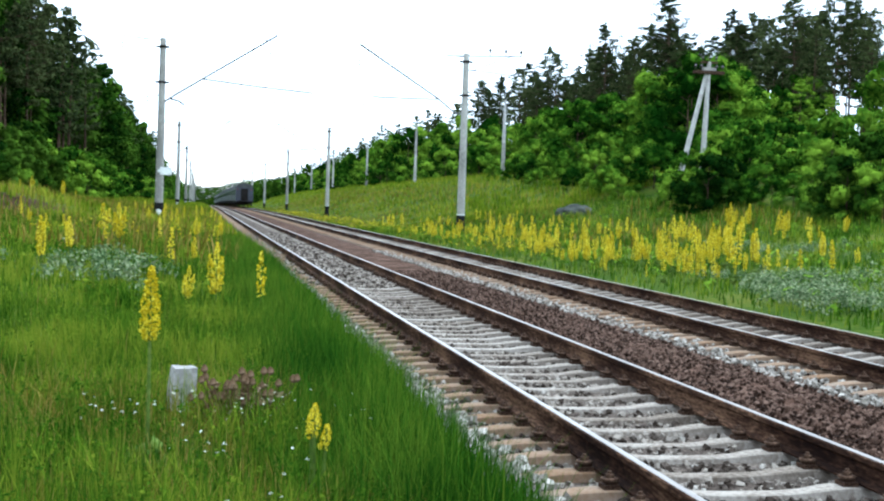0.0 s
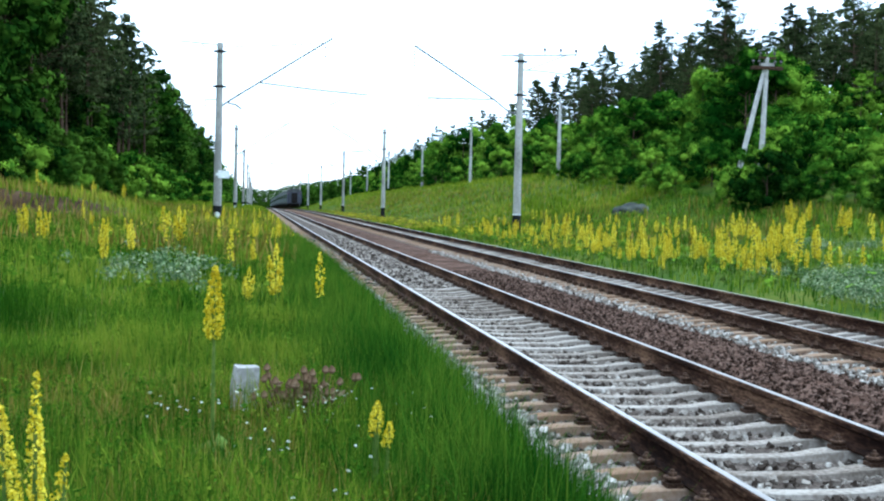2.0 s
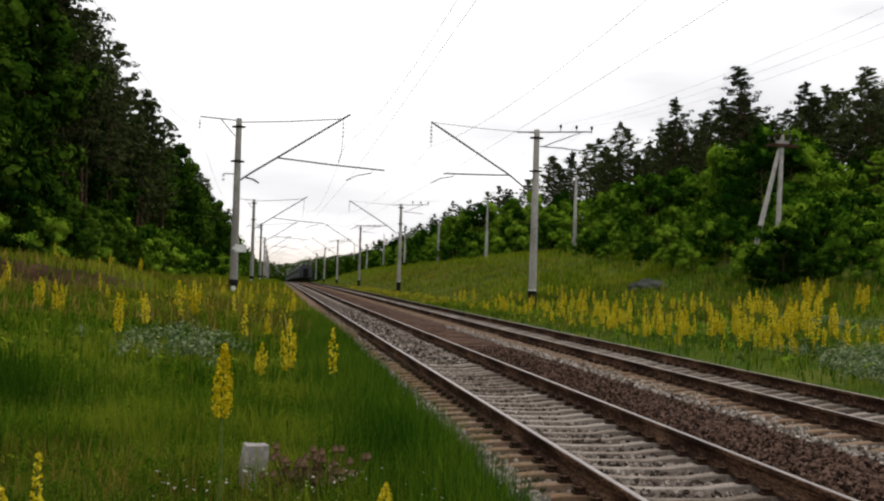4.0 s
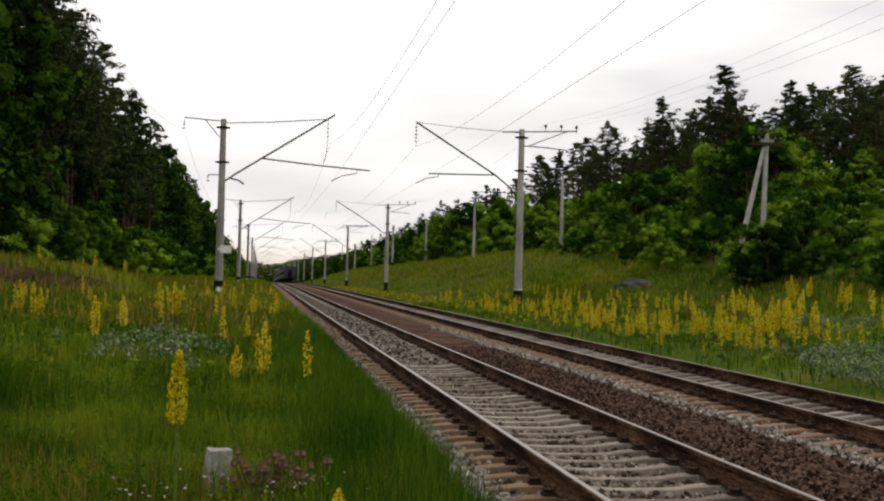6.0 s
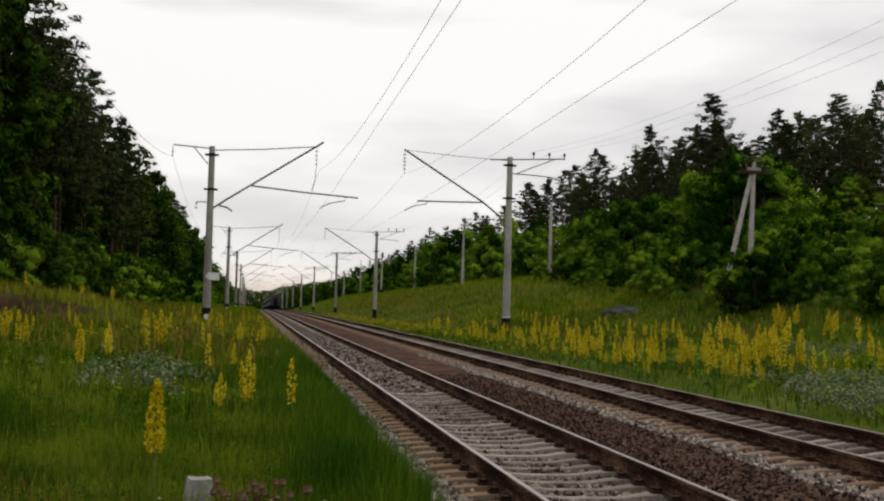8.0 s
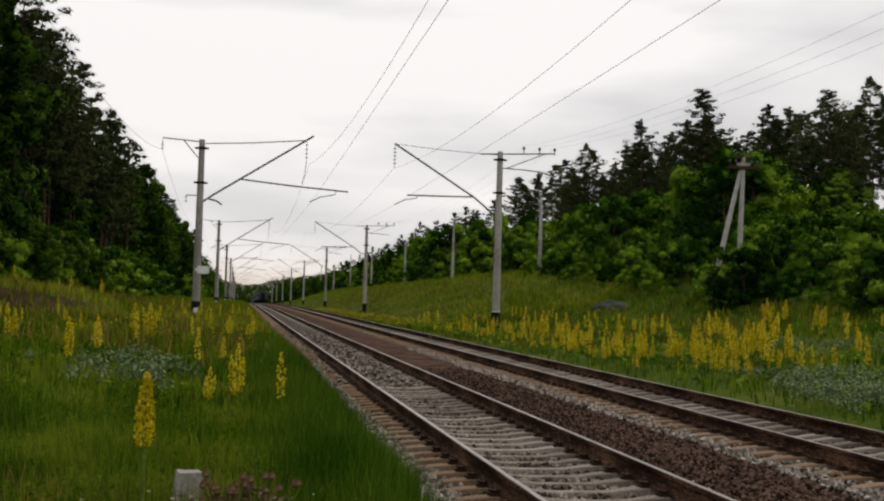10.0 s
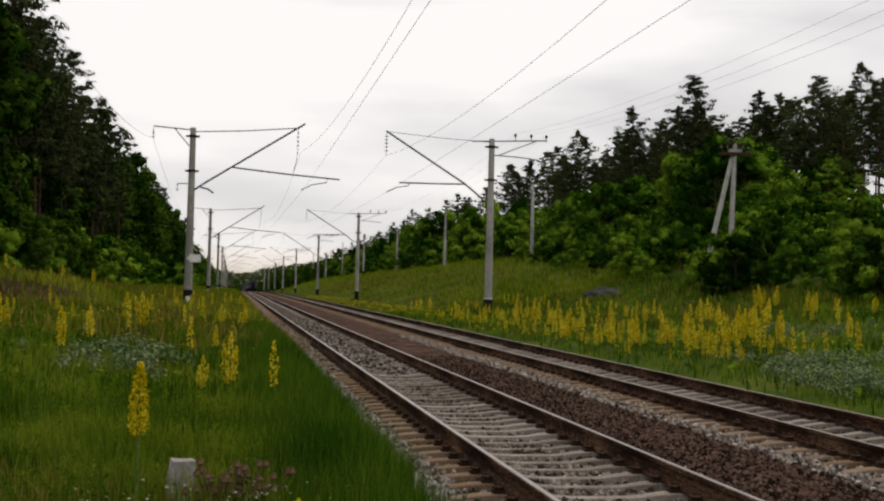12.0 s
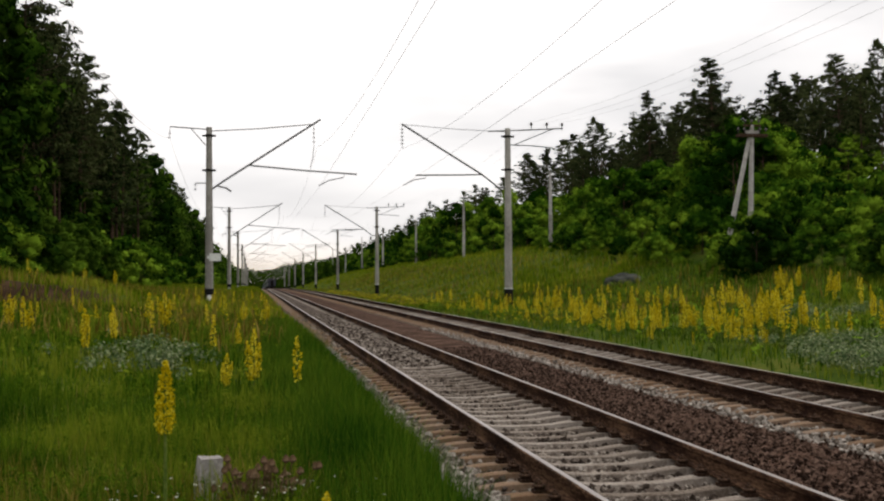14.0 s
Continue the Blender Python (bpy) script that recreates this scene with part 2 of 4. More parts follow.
def box(bm, x0, x1, y0, y1, z0, z1):
    v = [bm.verts.new(p) for p in ((x0, y0, z0), (x1, y0, z0), (x1, y1, z0), (x0, y1, z0), (x0, y0, z1), (x1, y0, z1), (x1, y1, z1), (x0, y1, z1))]
    for f in ((3, 2, 1, 0), (4, 5, 6, 7), (0, 1, 5, 4), (1, 2, 6, 5), (2, 3, 7, 6), (3, 0, 4, 7)):
        bm.faces.new([v[i] for i in f])
    return bm


def tube(bm, points, radii, sides=8, caps=True):
    """A round bar through the points; radii is one number or one for each point."""
    pts = [Vector(p) for p in points]
    radii = list(radii) if hasattr(radii, "__len__") else [radii] * len(pts)
    rings = []
    for i, p in enumerate(pts):
        d = (pts[min(i + 1, len(pts) - 1)] - pts[max(i - 1, 0)]).normalized()
        a = d.cross(Vector((0, 0, 1)) if abs(d.z) < 0.9 else Vector((1, 0, 0))).normalized()
        b = d.cross(a)
        rings.append([bm.verts.new(p + float(radii[i]) * (math.cos(2 * math.pi * k / sides) * a + math.sin(2 * math.pi * k / sides) * b)) for k in range(sides)])
    for r0, r1 in zip(rings, rings[1:]):
        for k in range(sides):
            bm.faces.new((r0[k], r0[(k + 1) % sides], r1[(k + 1) % sides], r1[k]))
    if caps:
        bm.faces.new(rings[0][::-1])
        bm.faces.new(rings[-1])
    return bm


def empty(name, x=0, y=0, z=0):
    ob = new(name)
    ob.location = (x, y, z)
    return ob


# ---- the lie of the land ----
LX = [-2500, -400, -60, -30, -19, -14, -9, -5, -2, 0.3, 1.0, 1.5, 2.1]
LZ = [30, 20, 8.5, 5.2, 2.8, 1.25, 0.68, 0.45, 0.30, 0.14, 0.02, -0.16, -0.36]
RX = [2.1, 9.0, 9.6, 10.5, 14, 18, 22, 26, 31, 45, 70, 120, 400, 2500]
RN = [-0.36, -0.36, -0.22, -0.12, 0.05, 0.35, 0.8, 1.6, 3.0, 5.2, 9.0, 12, 20, 30]
RF = [-0.36, -0.36, -0.30, -0.28, -0.20, 0.9, 2.2, 3.5, 4.7, 7.0, 10.5, 13, 20, 30]


def fall(y):
    """How far the line and the cutting have fallen at y."""
    d = np.clip(np.asarray(y, float) - 110, 0, 500)
    return -1.55e-5 * d * d - 0.0155 * np.clip(np.asarray(y, float) - 610, 0, 400)


def gz(x, y):
    """The ground's height."""
    x, y = np.asarray(x, float), np.asarray(y, float)
    w = np.clip((y - 45) / 70, 0, 1)
    w = w * w * (3 - 2 * w)
    right = np.interp(x, RX, RN) * (1 - w) + np.interp(x, RX, RF) * w
    z = np.where(x < 2.1, np.interp(x, LX, LZ), right)
    up, down = np.clip((y - 43.5) / 4.0, 0, 1), np.clip((y - 56) / 14, 0, 1)
    bank = 0.85 * up * up * (3 - 2 * up) * (1 - down) * np.clip((-4.0 - x) / 3, 0, 1) * np.clip((x + 19) / 3, 0, 1)
    z = z + bank + fall(y)
    rough = np.clip(np.maximum(1.2 - x, x - 10.5) / 3, 0, 1)
    return z + rough * (0.10 * np.sin(x * 0.9 + y * 0.37) * np.sin(y * 0.51 - x * 0.23) + 0.05 * np.sin(x * 2.3) * np.sin(y * 1.7))


xs = np.unique(np.concatenate([[-2500, -1200, -600, -400, -250, -150, -100], np.arange(-80, -20, 4.0), np.arange(-20, -6, 1.0), np.arange(-6, 2.11, 0.3), np.arange(2.4, 9, 1.1), np.arange(9.0, 12, 0.4), np.arange(12, 50, 1.2), np.arange(50, 120, 5.0), [150, 250, 400, 600, 1200, 2500]]))
ys = np.unique(np.concatenate([[-1500, -600, -200, -80], np.arange(-40, 0, 4.0), np.arange(0, 40, 0.5), np.arange(40, 60, 0.8), np.arange(60, 140, 2.0), np.arange(140, 520, 10.0), [600, 700, 850, 1000, 1200, 1600, 2200, 3000, 4200]]))
gx, gy = np.meshgrid(xs, ys)
gv = np.stack([gx.ravel(), gy.ravel(), gz(gx, gy).ravel()], 1)
nx = len(xs)
gi = np.arange(len(gv)).reshape(len(ys), nx)
gf = np.stack([gi[:-1, :-1], gi[:-1, 1:], gi[1:, 1:], gi[1:, :-1]], -1).reshape(-1, 4)
gc = gv[gf].mean(1)
dirt = (gc[:, 0] > -17) & (gc[:, 0] < -5.0 + 1.2 * np.sin(gc[:, 1] * 0.7)) & (gc[:, 1] > 42.6 + 0.6 * np.sin(gc[:, 0])) & (gc[:, 1] < 48.2 + 0.9 * np.sin(gc[:, 0] * 1.3))
ground = new("ground", mesh_from("ground", gv, gf, [M["ground"], M["dirt"]], dirt.astype(int), True))
tagged(ground, "grassy cutting slopes with a strip of bare dirt", "ground", kind="structure")

# ---- the two tracks ----
GAUGE, PITCH, TRACKS = 1.595, 0.51, (3.32, 7.70)
Y_END = 1000.0
SLEEPER_Y = (10.9 - 36 * PITCH, 9.15 - 30 * PITCH)


def ballast_bed():
    cx = np.array([1.36, 1.5, 1.65, 1.8, 1.95, 2.2, 2.5, 2.8, 3.1, 3.4, 3.7, 4.0, 4.3, 4.6, 4.75, 4.9, 5.2, 5.5, 5.8, 6.1, 6.25, 6.5, 6.8, 7.1, 7.4, 7.7, 8.0, 8.3, 8.6, 8.9, 9.1, 9.3, 9.5])
    cz = np.interp(cx, [1.36, 1.6, 2.1, 4.6, 4.95, 5.5, 6.1, 6.4, 9.0, 9.5], [-0.36, -0.25, -0.262, -0.268, -0.25, -0.21, -0.25, -0.268, -0.262, -0.40])
    cy = np.concatenate([np.arange(-15, 40, 0.17), np.arange(40, 120, 1.0), np.arange(120, Y_END + 1, 10)])
    X, Y = np.meshgrid(cx, cy)
    Z = np.tile(cz, (len(cy), 1)) + (np.random.default_rng(3).random(X.shape) - 0.5) * 0.024
    Z += fall(Y)
    Z += 0.05 * np.clip((Y - 24) / 10, 0, 1) * ((X > 2.1) & (X < 4.6))
    v = np.stack([X.ravel(), Y.ravel(), Z.ravel()], 1)
    i = np.arange(len(v)).reshape(X.shape)
    f = np.stack([i[:-1, :-1], i[:-1, 1:], i[1:, 1:], i[1:, :-1]], -1).reshape(-1, 4)
    c = v[f].mean(1)
    brown = (c[:, 0] > 4.72) & (c[:, 0] < 6.2)
    bed = new("ballast_bed", mesh_from("ballast_bed", v, f, [M["ballast"], M["ballast_brown"]], brown.astype(int)))
    return tagged(bed, "crushed stone ballast, grey under the tracks and brown between", "ballast", kind="structure")


def rail_mesh():
    half = [(0.075, -0.18), (0.075, -0.168), (0.02, -0.15), (0.01, -0.135), (0.01, -0.06), (0.0365, -0.042), (0.0375, -0.008), (0.024, 0.0)]
    prof = half + [(-x, z) for x, z in half[::-1]]
    n = len(prof)
    cuts = [-15.0, 20.0, 60.0, 110.0] + [150.0 + 25 * i for i in range(35)]
    v = [(x, y, z + float(fall(y))) for y in cuts for x, z in prof]
    f, idx = [], []
    for c in range(len(cuts) - 1):
        for k in range(n):
            a, b = c * n + k, c * n + (k + 1) % n
            f.append((a, a + n, b + n, b))
            idx.append(1 if k == 7 else 0)
    f += [tuple(range(n)), tuple(range((len(cuts) - 1) * n, len(cuts) * n))[::-1]]
    return mesh_from("rail", np.array(v), f, [M["rust"], M["rail_top"]], idx + [0, 0])


def sleeper_data():
    """Verts and faces of a concrete sleeper: raised rail seats and a lower, narrower middle."""
    sx = [-1.35, -1.33, -1.12, -1.0, -0.6, -0.5, -0.36, -0.2, 0, 0.2, 0.36, 0.5, 0.6, 1.0, 1.12, 1.33, 1.35]
    sz = [-0.236, -0.226, -0.20, -0.192, -0.192, -0.202, -0.222, -0.23, -0.232, -0.23, -0.222, -0.202, -0.192, -0.192, -0.20, -0.226, -0.236]
    v, f = [], []
    for x, z in zip(sx, sz):
        w = 0.078 if abs(x) > 0.4 else 0.06
        v += [(x, -w - 0.03, -0.40), (x, -w, z - 0.008), (x, -w + 0.015, z), (x, w - 0.015, z), (x, w, z - 0.008), (x, w + 0.03, -0.40)]
    for i in range(len(sx) - 1):
        for k in range(5):
            a = i * 6 + k
            f.append((a, a + 6, a + 7, a + 1))
    f += [tuple(range(5, -1, -1)), tuple(range(len(v) - 6, len(v)))]
    return np.array(v), f


def fastening_data():
    """A clamp plate, a ring washer and a bolt, beside the rail's foot."""
    bm = bmesh.new()
    box(bm, -0.055, 0.05, -0.055, 0.055, -0.195, -0.165)
    box(bm, -0.045, 0.03, -0.035, 0.035, -0.165, -0.147)
    tube(bm, [(0, 0, z) for z in (-0.148, -0.143, -0.130, -0.125)], [0.044, 0.056, 0.056, 0.044], 12)
    tube(bm, [(0.0, 0, -0.125), (0.0, 0, -0.103)], 0.029, 6)
    tube(bm, [(0.0, 0, -0.103), (0.0, 0, -0.085)], 0.014, 6)
    me = bpy.data.meshes.new("fastening")
    bm.to_mesh(me)
    bm.free()
    me.materials.append(M["iron"])
    return me


def repeat_mesh(name, v, f, offsets, mat):
    n = len(v)
    allv = (v[None] + np.asarray(offsets)[:, None]).reshape(-1, 3)
    allf = [tuple(i + k * n for i in q) for k in range(len(offsets)) for q in f]
    return mesh_from(name, allv, allf, [mat])


def tracks():
    rail, fast = rail_mesh(), fastening_data()
    sv, sf = sleeper_data()
    sleeper_me = mesh_from("sleeper", sv, sf, [M["sleeper"]])
    jig = np.random.default_rng(5)
    for number, cx in enumerate(TRACKS):
        track = empty("railway_track", cx, 0, 0)
        tagged(track, "railway track with rusty rails and polished heads on concrete sleepers", "railway track", "parallel tracks", "structure")
        for s in (-1, 1):
            ob = part("rail", rail, None, track)
            ob.location = (s * GAUGE / 2, 0, 0)
        y0 = SLEEPER_Y[number]
        near = 150 if number == 0 else 135
        for i in range(near):
            y = y0 + i * PITCH
            sl = part("sleeper", sleeper_me, None, track)
            sl.location = (jig.normal(0, 0.008), y, jig.normal(0, 0.006))
            sl.rotation_euler = (0, 0, jig.normal(0, 0.006))
            if 18 < i < 82:
                for s in (-1, 1):
                    for o in (-1, 1):
                        fa = part("fastening", fast, None, sl)
                        fa.location = (s * GAUGE / 2 + o * 0.125, 0, 0)
                        fa.rotation_euler = (0, 0, 0 if o > 0 else math.pi)
        far = [(0, y0 + i * PITCH, float(fall(y0 + i * PITCH))) for i in range(near, near + 420)]
        rest = part("far_sleepers", repeat_mesh("far_sleepers", sv, sf, far, M["sleeper"]), None, track)
        tagged(rest, kind="stuff")


# ---- catenary poles ----
def insulator_string(bm, top, length, n=5, r=0.07):
    x, y, z = top
    tube(bm, [(x, y, z), (x, y, z - length)], 0.015, 6)
    for i in range(n):
        c = z - length * (0.2 + 0.6 * i / max(n - 1, 1))
        tube(bm, [(x, y, c + 0.03), (x, y, c), (x, y, c - 0.02)], [0.03, r, 0.04], 8)
    return bm


def mast(top, black_from, black_to, parent, white_ring):
    """The tapered spun-concrete mast with its painted foot and clamps."""
    bm = tube(bmesh.new(), [(0, 0, -0.5), (0, 0, 3), (0, 0, 6.5), (0, 0, top)], [0.225, 0.205, 0.18, 0.155], 14)
    part("mast", bm, M["pole_top"], parent)
    bm = tube(bmesh.new(), [(0, 0, black_from), (0, 0, black_to)], 0.236, 14)
    part("painted_band", bm, M["black_paint"], parent, "black painted foot band")
    if white_ring:
        bm = tube(bmesh.new(), [(0, 0, black_to), (0, 0, black_to + 0.05)], 0.235, 14)
        part("painted_ring", bm, M["white_paint"], parent, "white ring above the band")
    for z in (top - 0.45, top - 2.28):
        bm = tube(bmesh.new(), [(0, 0, z - 0.06), (0, 0, z + 0.06)], 0.21, 12)
        box(bm, -0.36, 0.36, -0.06, 0.06, z - 0.05, z + 0.05)
        part("clamp", bm, M["under"], parent)


def left_mast():
    pole = empty("catenary_pole")
    tagged(pole, "grey concrete catenary pole with cantilever bracket and black foot", "catenary pole", "masts along the railway")
    mast(9.62, 0.15, 1.1, pole, False)
    bm = tube(bmesh.new(), [(0.0, -0.245, 0.62), (0.0, -0.26, 0.62)], 0.15, 16)
    part("number_disc", bm, M["white_paint"], pole, "white painted disc on the foot")
    bm = tube(bmesh.new(), [(0.15, 0, 6.35), (0.75, 0, 6.78), (5.86, 0, 10.12)], 0.052, 8)
    part("cantilever", bm, M["steel"], pole)
    bm = tube(bmesh.new(), [(0.1, 0, 9.42), (2.6, 0, 9.58), (5.45, 0, 9.86)], 0.03, 6)
    part("tie_rod", bm, M["steel"], pole)
    bm = tube(bmesh.new(), [(2.1, 0, 7.62), (4.9, 0, 7.38), (7.8, 0, 7.2)], 0.042, 8)
    part("registration_tube", bm, M["steel"], pole)
    bm = tube(bmesh.new(), [(7.15, 0, 7.24), (7.08, 0, 7.02), (6.3, 0, 6.86), (5.74, 0, 6.56)], 0.028, 6)
    part("steady_arm", bm, M["steel"], pole)
    part("insulator", insulator_string(bmesh.new(), (5.5, 0, 9.84), 1.15, 4, 0.09), M["insulator"], pole)
    bm = tube(bmesh.new(), [(5.5, 0, 8.7), (5.45, 0, 8.1), (5.3, 0, 7.5)], 0.018, 6)
    part("jumper", bm, M["wire"], pole)
    bm = tube(bmesh.new(), [(0.0, 0, 9.5), (-2.02, 0, 9.62), (-2.03, 0, 9.3)], 0.035, 6)
    tube(bm, [(-0.95, 0, 9.55), (-0.18, 0, 8.66)], 0.03, 6)
    part("feeder_arm", bm, M["steel"], pole)
    part("insulator", insulator_string(bmesh.new(), (-2.03, 0, 9.3), 0.3, 2, 0.11), M["insulator"], pole)
    bm = tube(bmesh.new(), [(0, 0, 6.66), (-0.72, 0, 6.66)], 0.03, 6)
    part("side_arm", bm, M["steel"], pole)
    part("insulator", insulator_string(bmesh.new(), (-0.72, 0, 6.64), 0.38, 2, 0.12), M["insulator"], pole)
    bm = tube(bmesh.new(), [(0.45, 0, 6.5), (0.85, 0, 6.42), (1.15, 0, 6.22)], 0.05, 6)
    part("spring_clip", bm, M["insulator"], pole)
    return pole


def right_mast():
    pole = empty("catenary_pole")
    tagged(pole, "grey concrete catenary pole with feeder crossarm and black foot", "catenary pole", "masts along the railway")
    mast(9.8, -0.3, 0.98, pole, True)
    bm = tube(bmesh.new(), [(-0.1, 0, 6.52), (-0.55, 0, 6.55), (-1.0, 0, 6.9), (-1.45, 0, 7.25), (-5.86, 0, 9.95)], 0.052, 8)
    part("cantilever", bm, M["steel"], pole)
    bm = tube(bmesh.new(), [(-0.1, 0, 9.6), (-3.0, 0, 9.72), (-5.8, 0, 9.92)], 0.016, 6)
    part("tie_rod", bm, M["steel"], pole)
    bm = tube(bmesh.new(), [(-1.45, 0, 7.24), (-3.2, 0, 7.2), (-5.1, 0, 7.18)], 0.042, 8)
    part("registration_tube", bm, M["steel"], pole)
    bm = tube(bmesh.new(), [(-4.5, 0, 7.18), (-4.6, 0, 7.02), (-5.2, 0, 6.92), (-5.8, 0, 6.62)], 0.028, 6)
    part("steady_arm", bm, M["steel"], pole)
    part("insulator", insulator_string(bmesh.new(), (-5.84, 0, 9.92), 1.3, 5, 0.12), M["insulator"], pole)
    bm = tube(bmesh.new(), [(-1.1, 0, 9.62), (1.0, 0, 9.72), (3.12, 0, 9.84)], 0.04, 6)
    tube(bm, [(0.3, 0, 8.87), (2.55, 0, 9.8)], 0.03, 6)
    part("feeder_crossarm", bm, M["steel"], pole)
    bm = tube(bmesh.new(), [(0.1, 0, 8.9), (1.3, 0, 8.86), (2.55, 0, 8.76)], 0.035, 6)
    part("lower_crossarm", bm, M["steel"], pole)
    for x in (1.33, 2.22, 3.08):
        bm = tube(bmesh.new(), [(x, 0, 9.74), (x, 0, 9.95), (x, 0, 10.02), (x, 0, 10.1), (x, 0, 10.16)], [0.02, 0.03, 0.09, 0.075, 0.03], 8)
        part("pin_insulator", bm, M["insulator"], pole)
    return pole


LEFT_X, RIGHT_X = -2.17, 13.93
SUPPORTS = [63.0, 132.0, 194.0, 262.0, 328.0, 392.0, 456.0, 520.0]


def masts():
    a, b = left_mast(), right_mast()
    for k, y in enumerate(SUPPORTS):
        if k == 0:
            a.location, b.location = (LEFT_X, y, 0), (RIGHT_X, y, 0)
        else:
            copy_thing(a, pose(LEFT_X - 0.3 * (k == 1) - 0.1 * (k == 2), y, 0.1 * (k > 2) + float(fall(y))))
            copy_thing(b, pose(RIGHT_X, y, float(fall(y)) - 0.05))
    plate = bmesh.new()
    box(plate, 0.02, 0.62, -0.3, -0.285, 2.55, 2.95)
    box(plate, -0.1, 0.1, -0.285, -0.2, 2.68, 2.82)
    sign = new("trackside_sign", bpy.data.meshes.new("trackside_sign"))
    plate.to_mesh(sign.data)
    plate.free()
    sign.data.materials.append(M["white_paint"])
    sign.location = (LEFT_X, 63, 0)
    tagged(sign, "small white blank plate fixed to a catenary pole", "sign")


def wire_line(name, x, z_support, sag, label, radius=0.013, zig=0.0):
    ends = [-63.0, 0.0] + SUPPORTS
    pts = []
    for k, (y0, y1) in enumerate(zip(ends, ends[1:])):
        side = zig * (1 if k % 2 == 0 else -1)
        for i in range(12):
            u = i / 12
            pts.append((x + side * (1 - 2 * u), y0 + (y1 - y0) * u, z_support - 4 * sag * u * (1 - u) + float(fall(y0) * (1 - u) + fall(y1) * u)))
    me = bpy.data.meshes.new(name)
    bm = tube(bmesh.new(), pts, radius, 5)
    bm.to_mesh(me)
    bm.free()
    me.materials.append(M["wire"])
    return tagged(new(name, me), label, "overhead wire", "overhead lines")


def overhead_lines():
    wire_line("messenger_wire", 3.5, 8.62, 1.35, "dark messenger wire sagging between the poles", 0.006)
    wire_line("contact_wire", 3.4, 6.55, 0.05, "straight dark contact wire over the track", 0.0055, 0.25)
    wire_line("messenger_wire", 7.55, 8.6, 1.2, "dark messenger wire sagging between the poles", 0.006, 0.5)
    wire_line("contact_wire", 7.75, 6.6, 0.05, "straight dark contact wire over the track", 0.0055, 0.35)
    for dx in (1.33, 2.22, 3.08):
        wire_line("feeder_wire", RIGHT_X + dx, 10.15, 1.3, "thin feeder wire on pin insulators", 0.004)
    wire_line("feeder_wire", LEFT_X - 2.03, 9.0, 1.7, "thin feeder wire hung from a side arm", 0.008)


# ---- line of old telegraph poles on the slope ----
def telegraph_poles():
    first = empty("telegraph_pole")
    tagged(first, "pale concrete telegraph pole on the grassy slope", "telegraph pole", "poles along the slope")
    part("shaft", tube(bmesh.new(), [(0, 0, -4.5), (0, 0, 0)], [0.19, 0.12], 10), M["concrete"], first)
    part("shaft_top", tube(bmesh.new(), [(0, 0, -9.0), (0, 0, -4.5)], [0.23, 0.19], 10), M["concrete"], first)
    first.location = (31.0, 120, 12.7)
    for x, y, z in ((31.1, 172, 13.2), (31.0, 223, 12.9), (31.0, 281, 14.0), (31.0, 336, 13.7), (31.0, 396, 12.4), (31.0, 460, 13.8)):
        copy_thing(first, pose(x, y, z))
    a = empty("braced_pole", 32.3, 72.4, 0)
    tagged(a, "concrete power pole braced by a leaning strut with crossarms", "utility pole")
    part("shaft", tube(bmesh.new(), [(-0.2, 0, 2.4), (0.02, 0, 11.5)], [0.2, 0.13], 10), M["concrete"], a)
    part("strut", tube(bmesh.new(), [(-1.95, 0.2, 2.4), (-0.05, 0.1, 10.9)], [0.19, 0.13], 10), M["concrete"], a)
    bm = box(bmesh.new(), -0.98, 1.02, -0.26, -0.12, 10.70, 10.90)
    box(bm, -0.98, 1.02, 0.12, 0.26, 10.70, 10.90)
    part("crossarm", bm, M["iron"], a, "rusty brown double crossarm")
    bm = box(bmesh.new(), -0.42, 0.46, -0.12, 0.12, 10.78, 11.12)
    part("bracket_plate", bm, M["pole_top"], a, "pale plate between the crossarms")
    bm = box(bmesh.new(), -0.55, 0.6, -0.09, 0.09, 11.4, 11.52)
    part("crossarm", bm, M["iron"], a)
    for x, z in ((-0.92, 10.98), (-0.5, 10.98), (0.55, 10.98), (0.98, 10.98), (-0.45, 11.52), (0.5, 11.52), (0.02, 11.52)):
        part("pin_insulator", tube(bmesh.new(), [(x, 0, z), (x, 0, z + 0.14), (x, 0, z + 0.2), (x, 0, z + 0.34)], [0.02, 0.03, 0.1, 0.05], 8), M["insulator"], a)


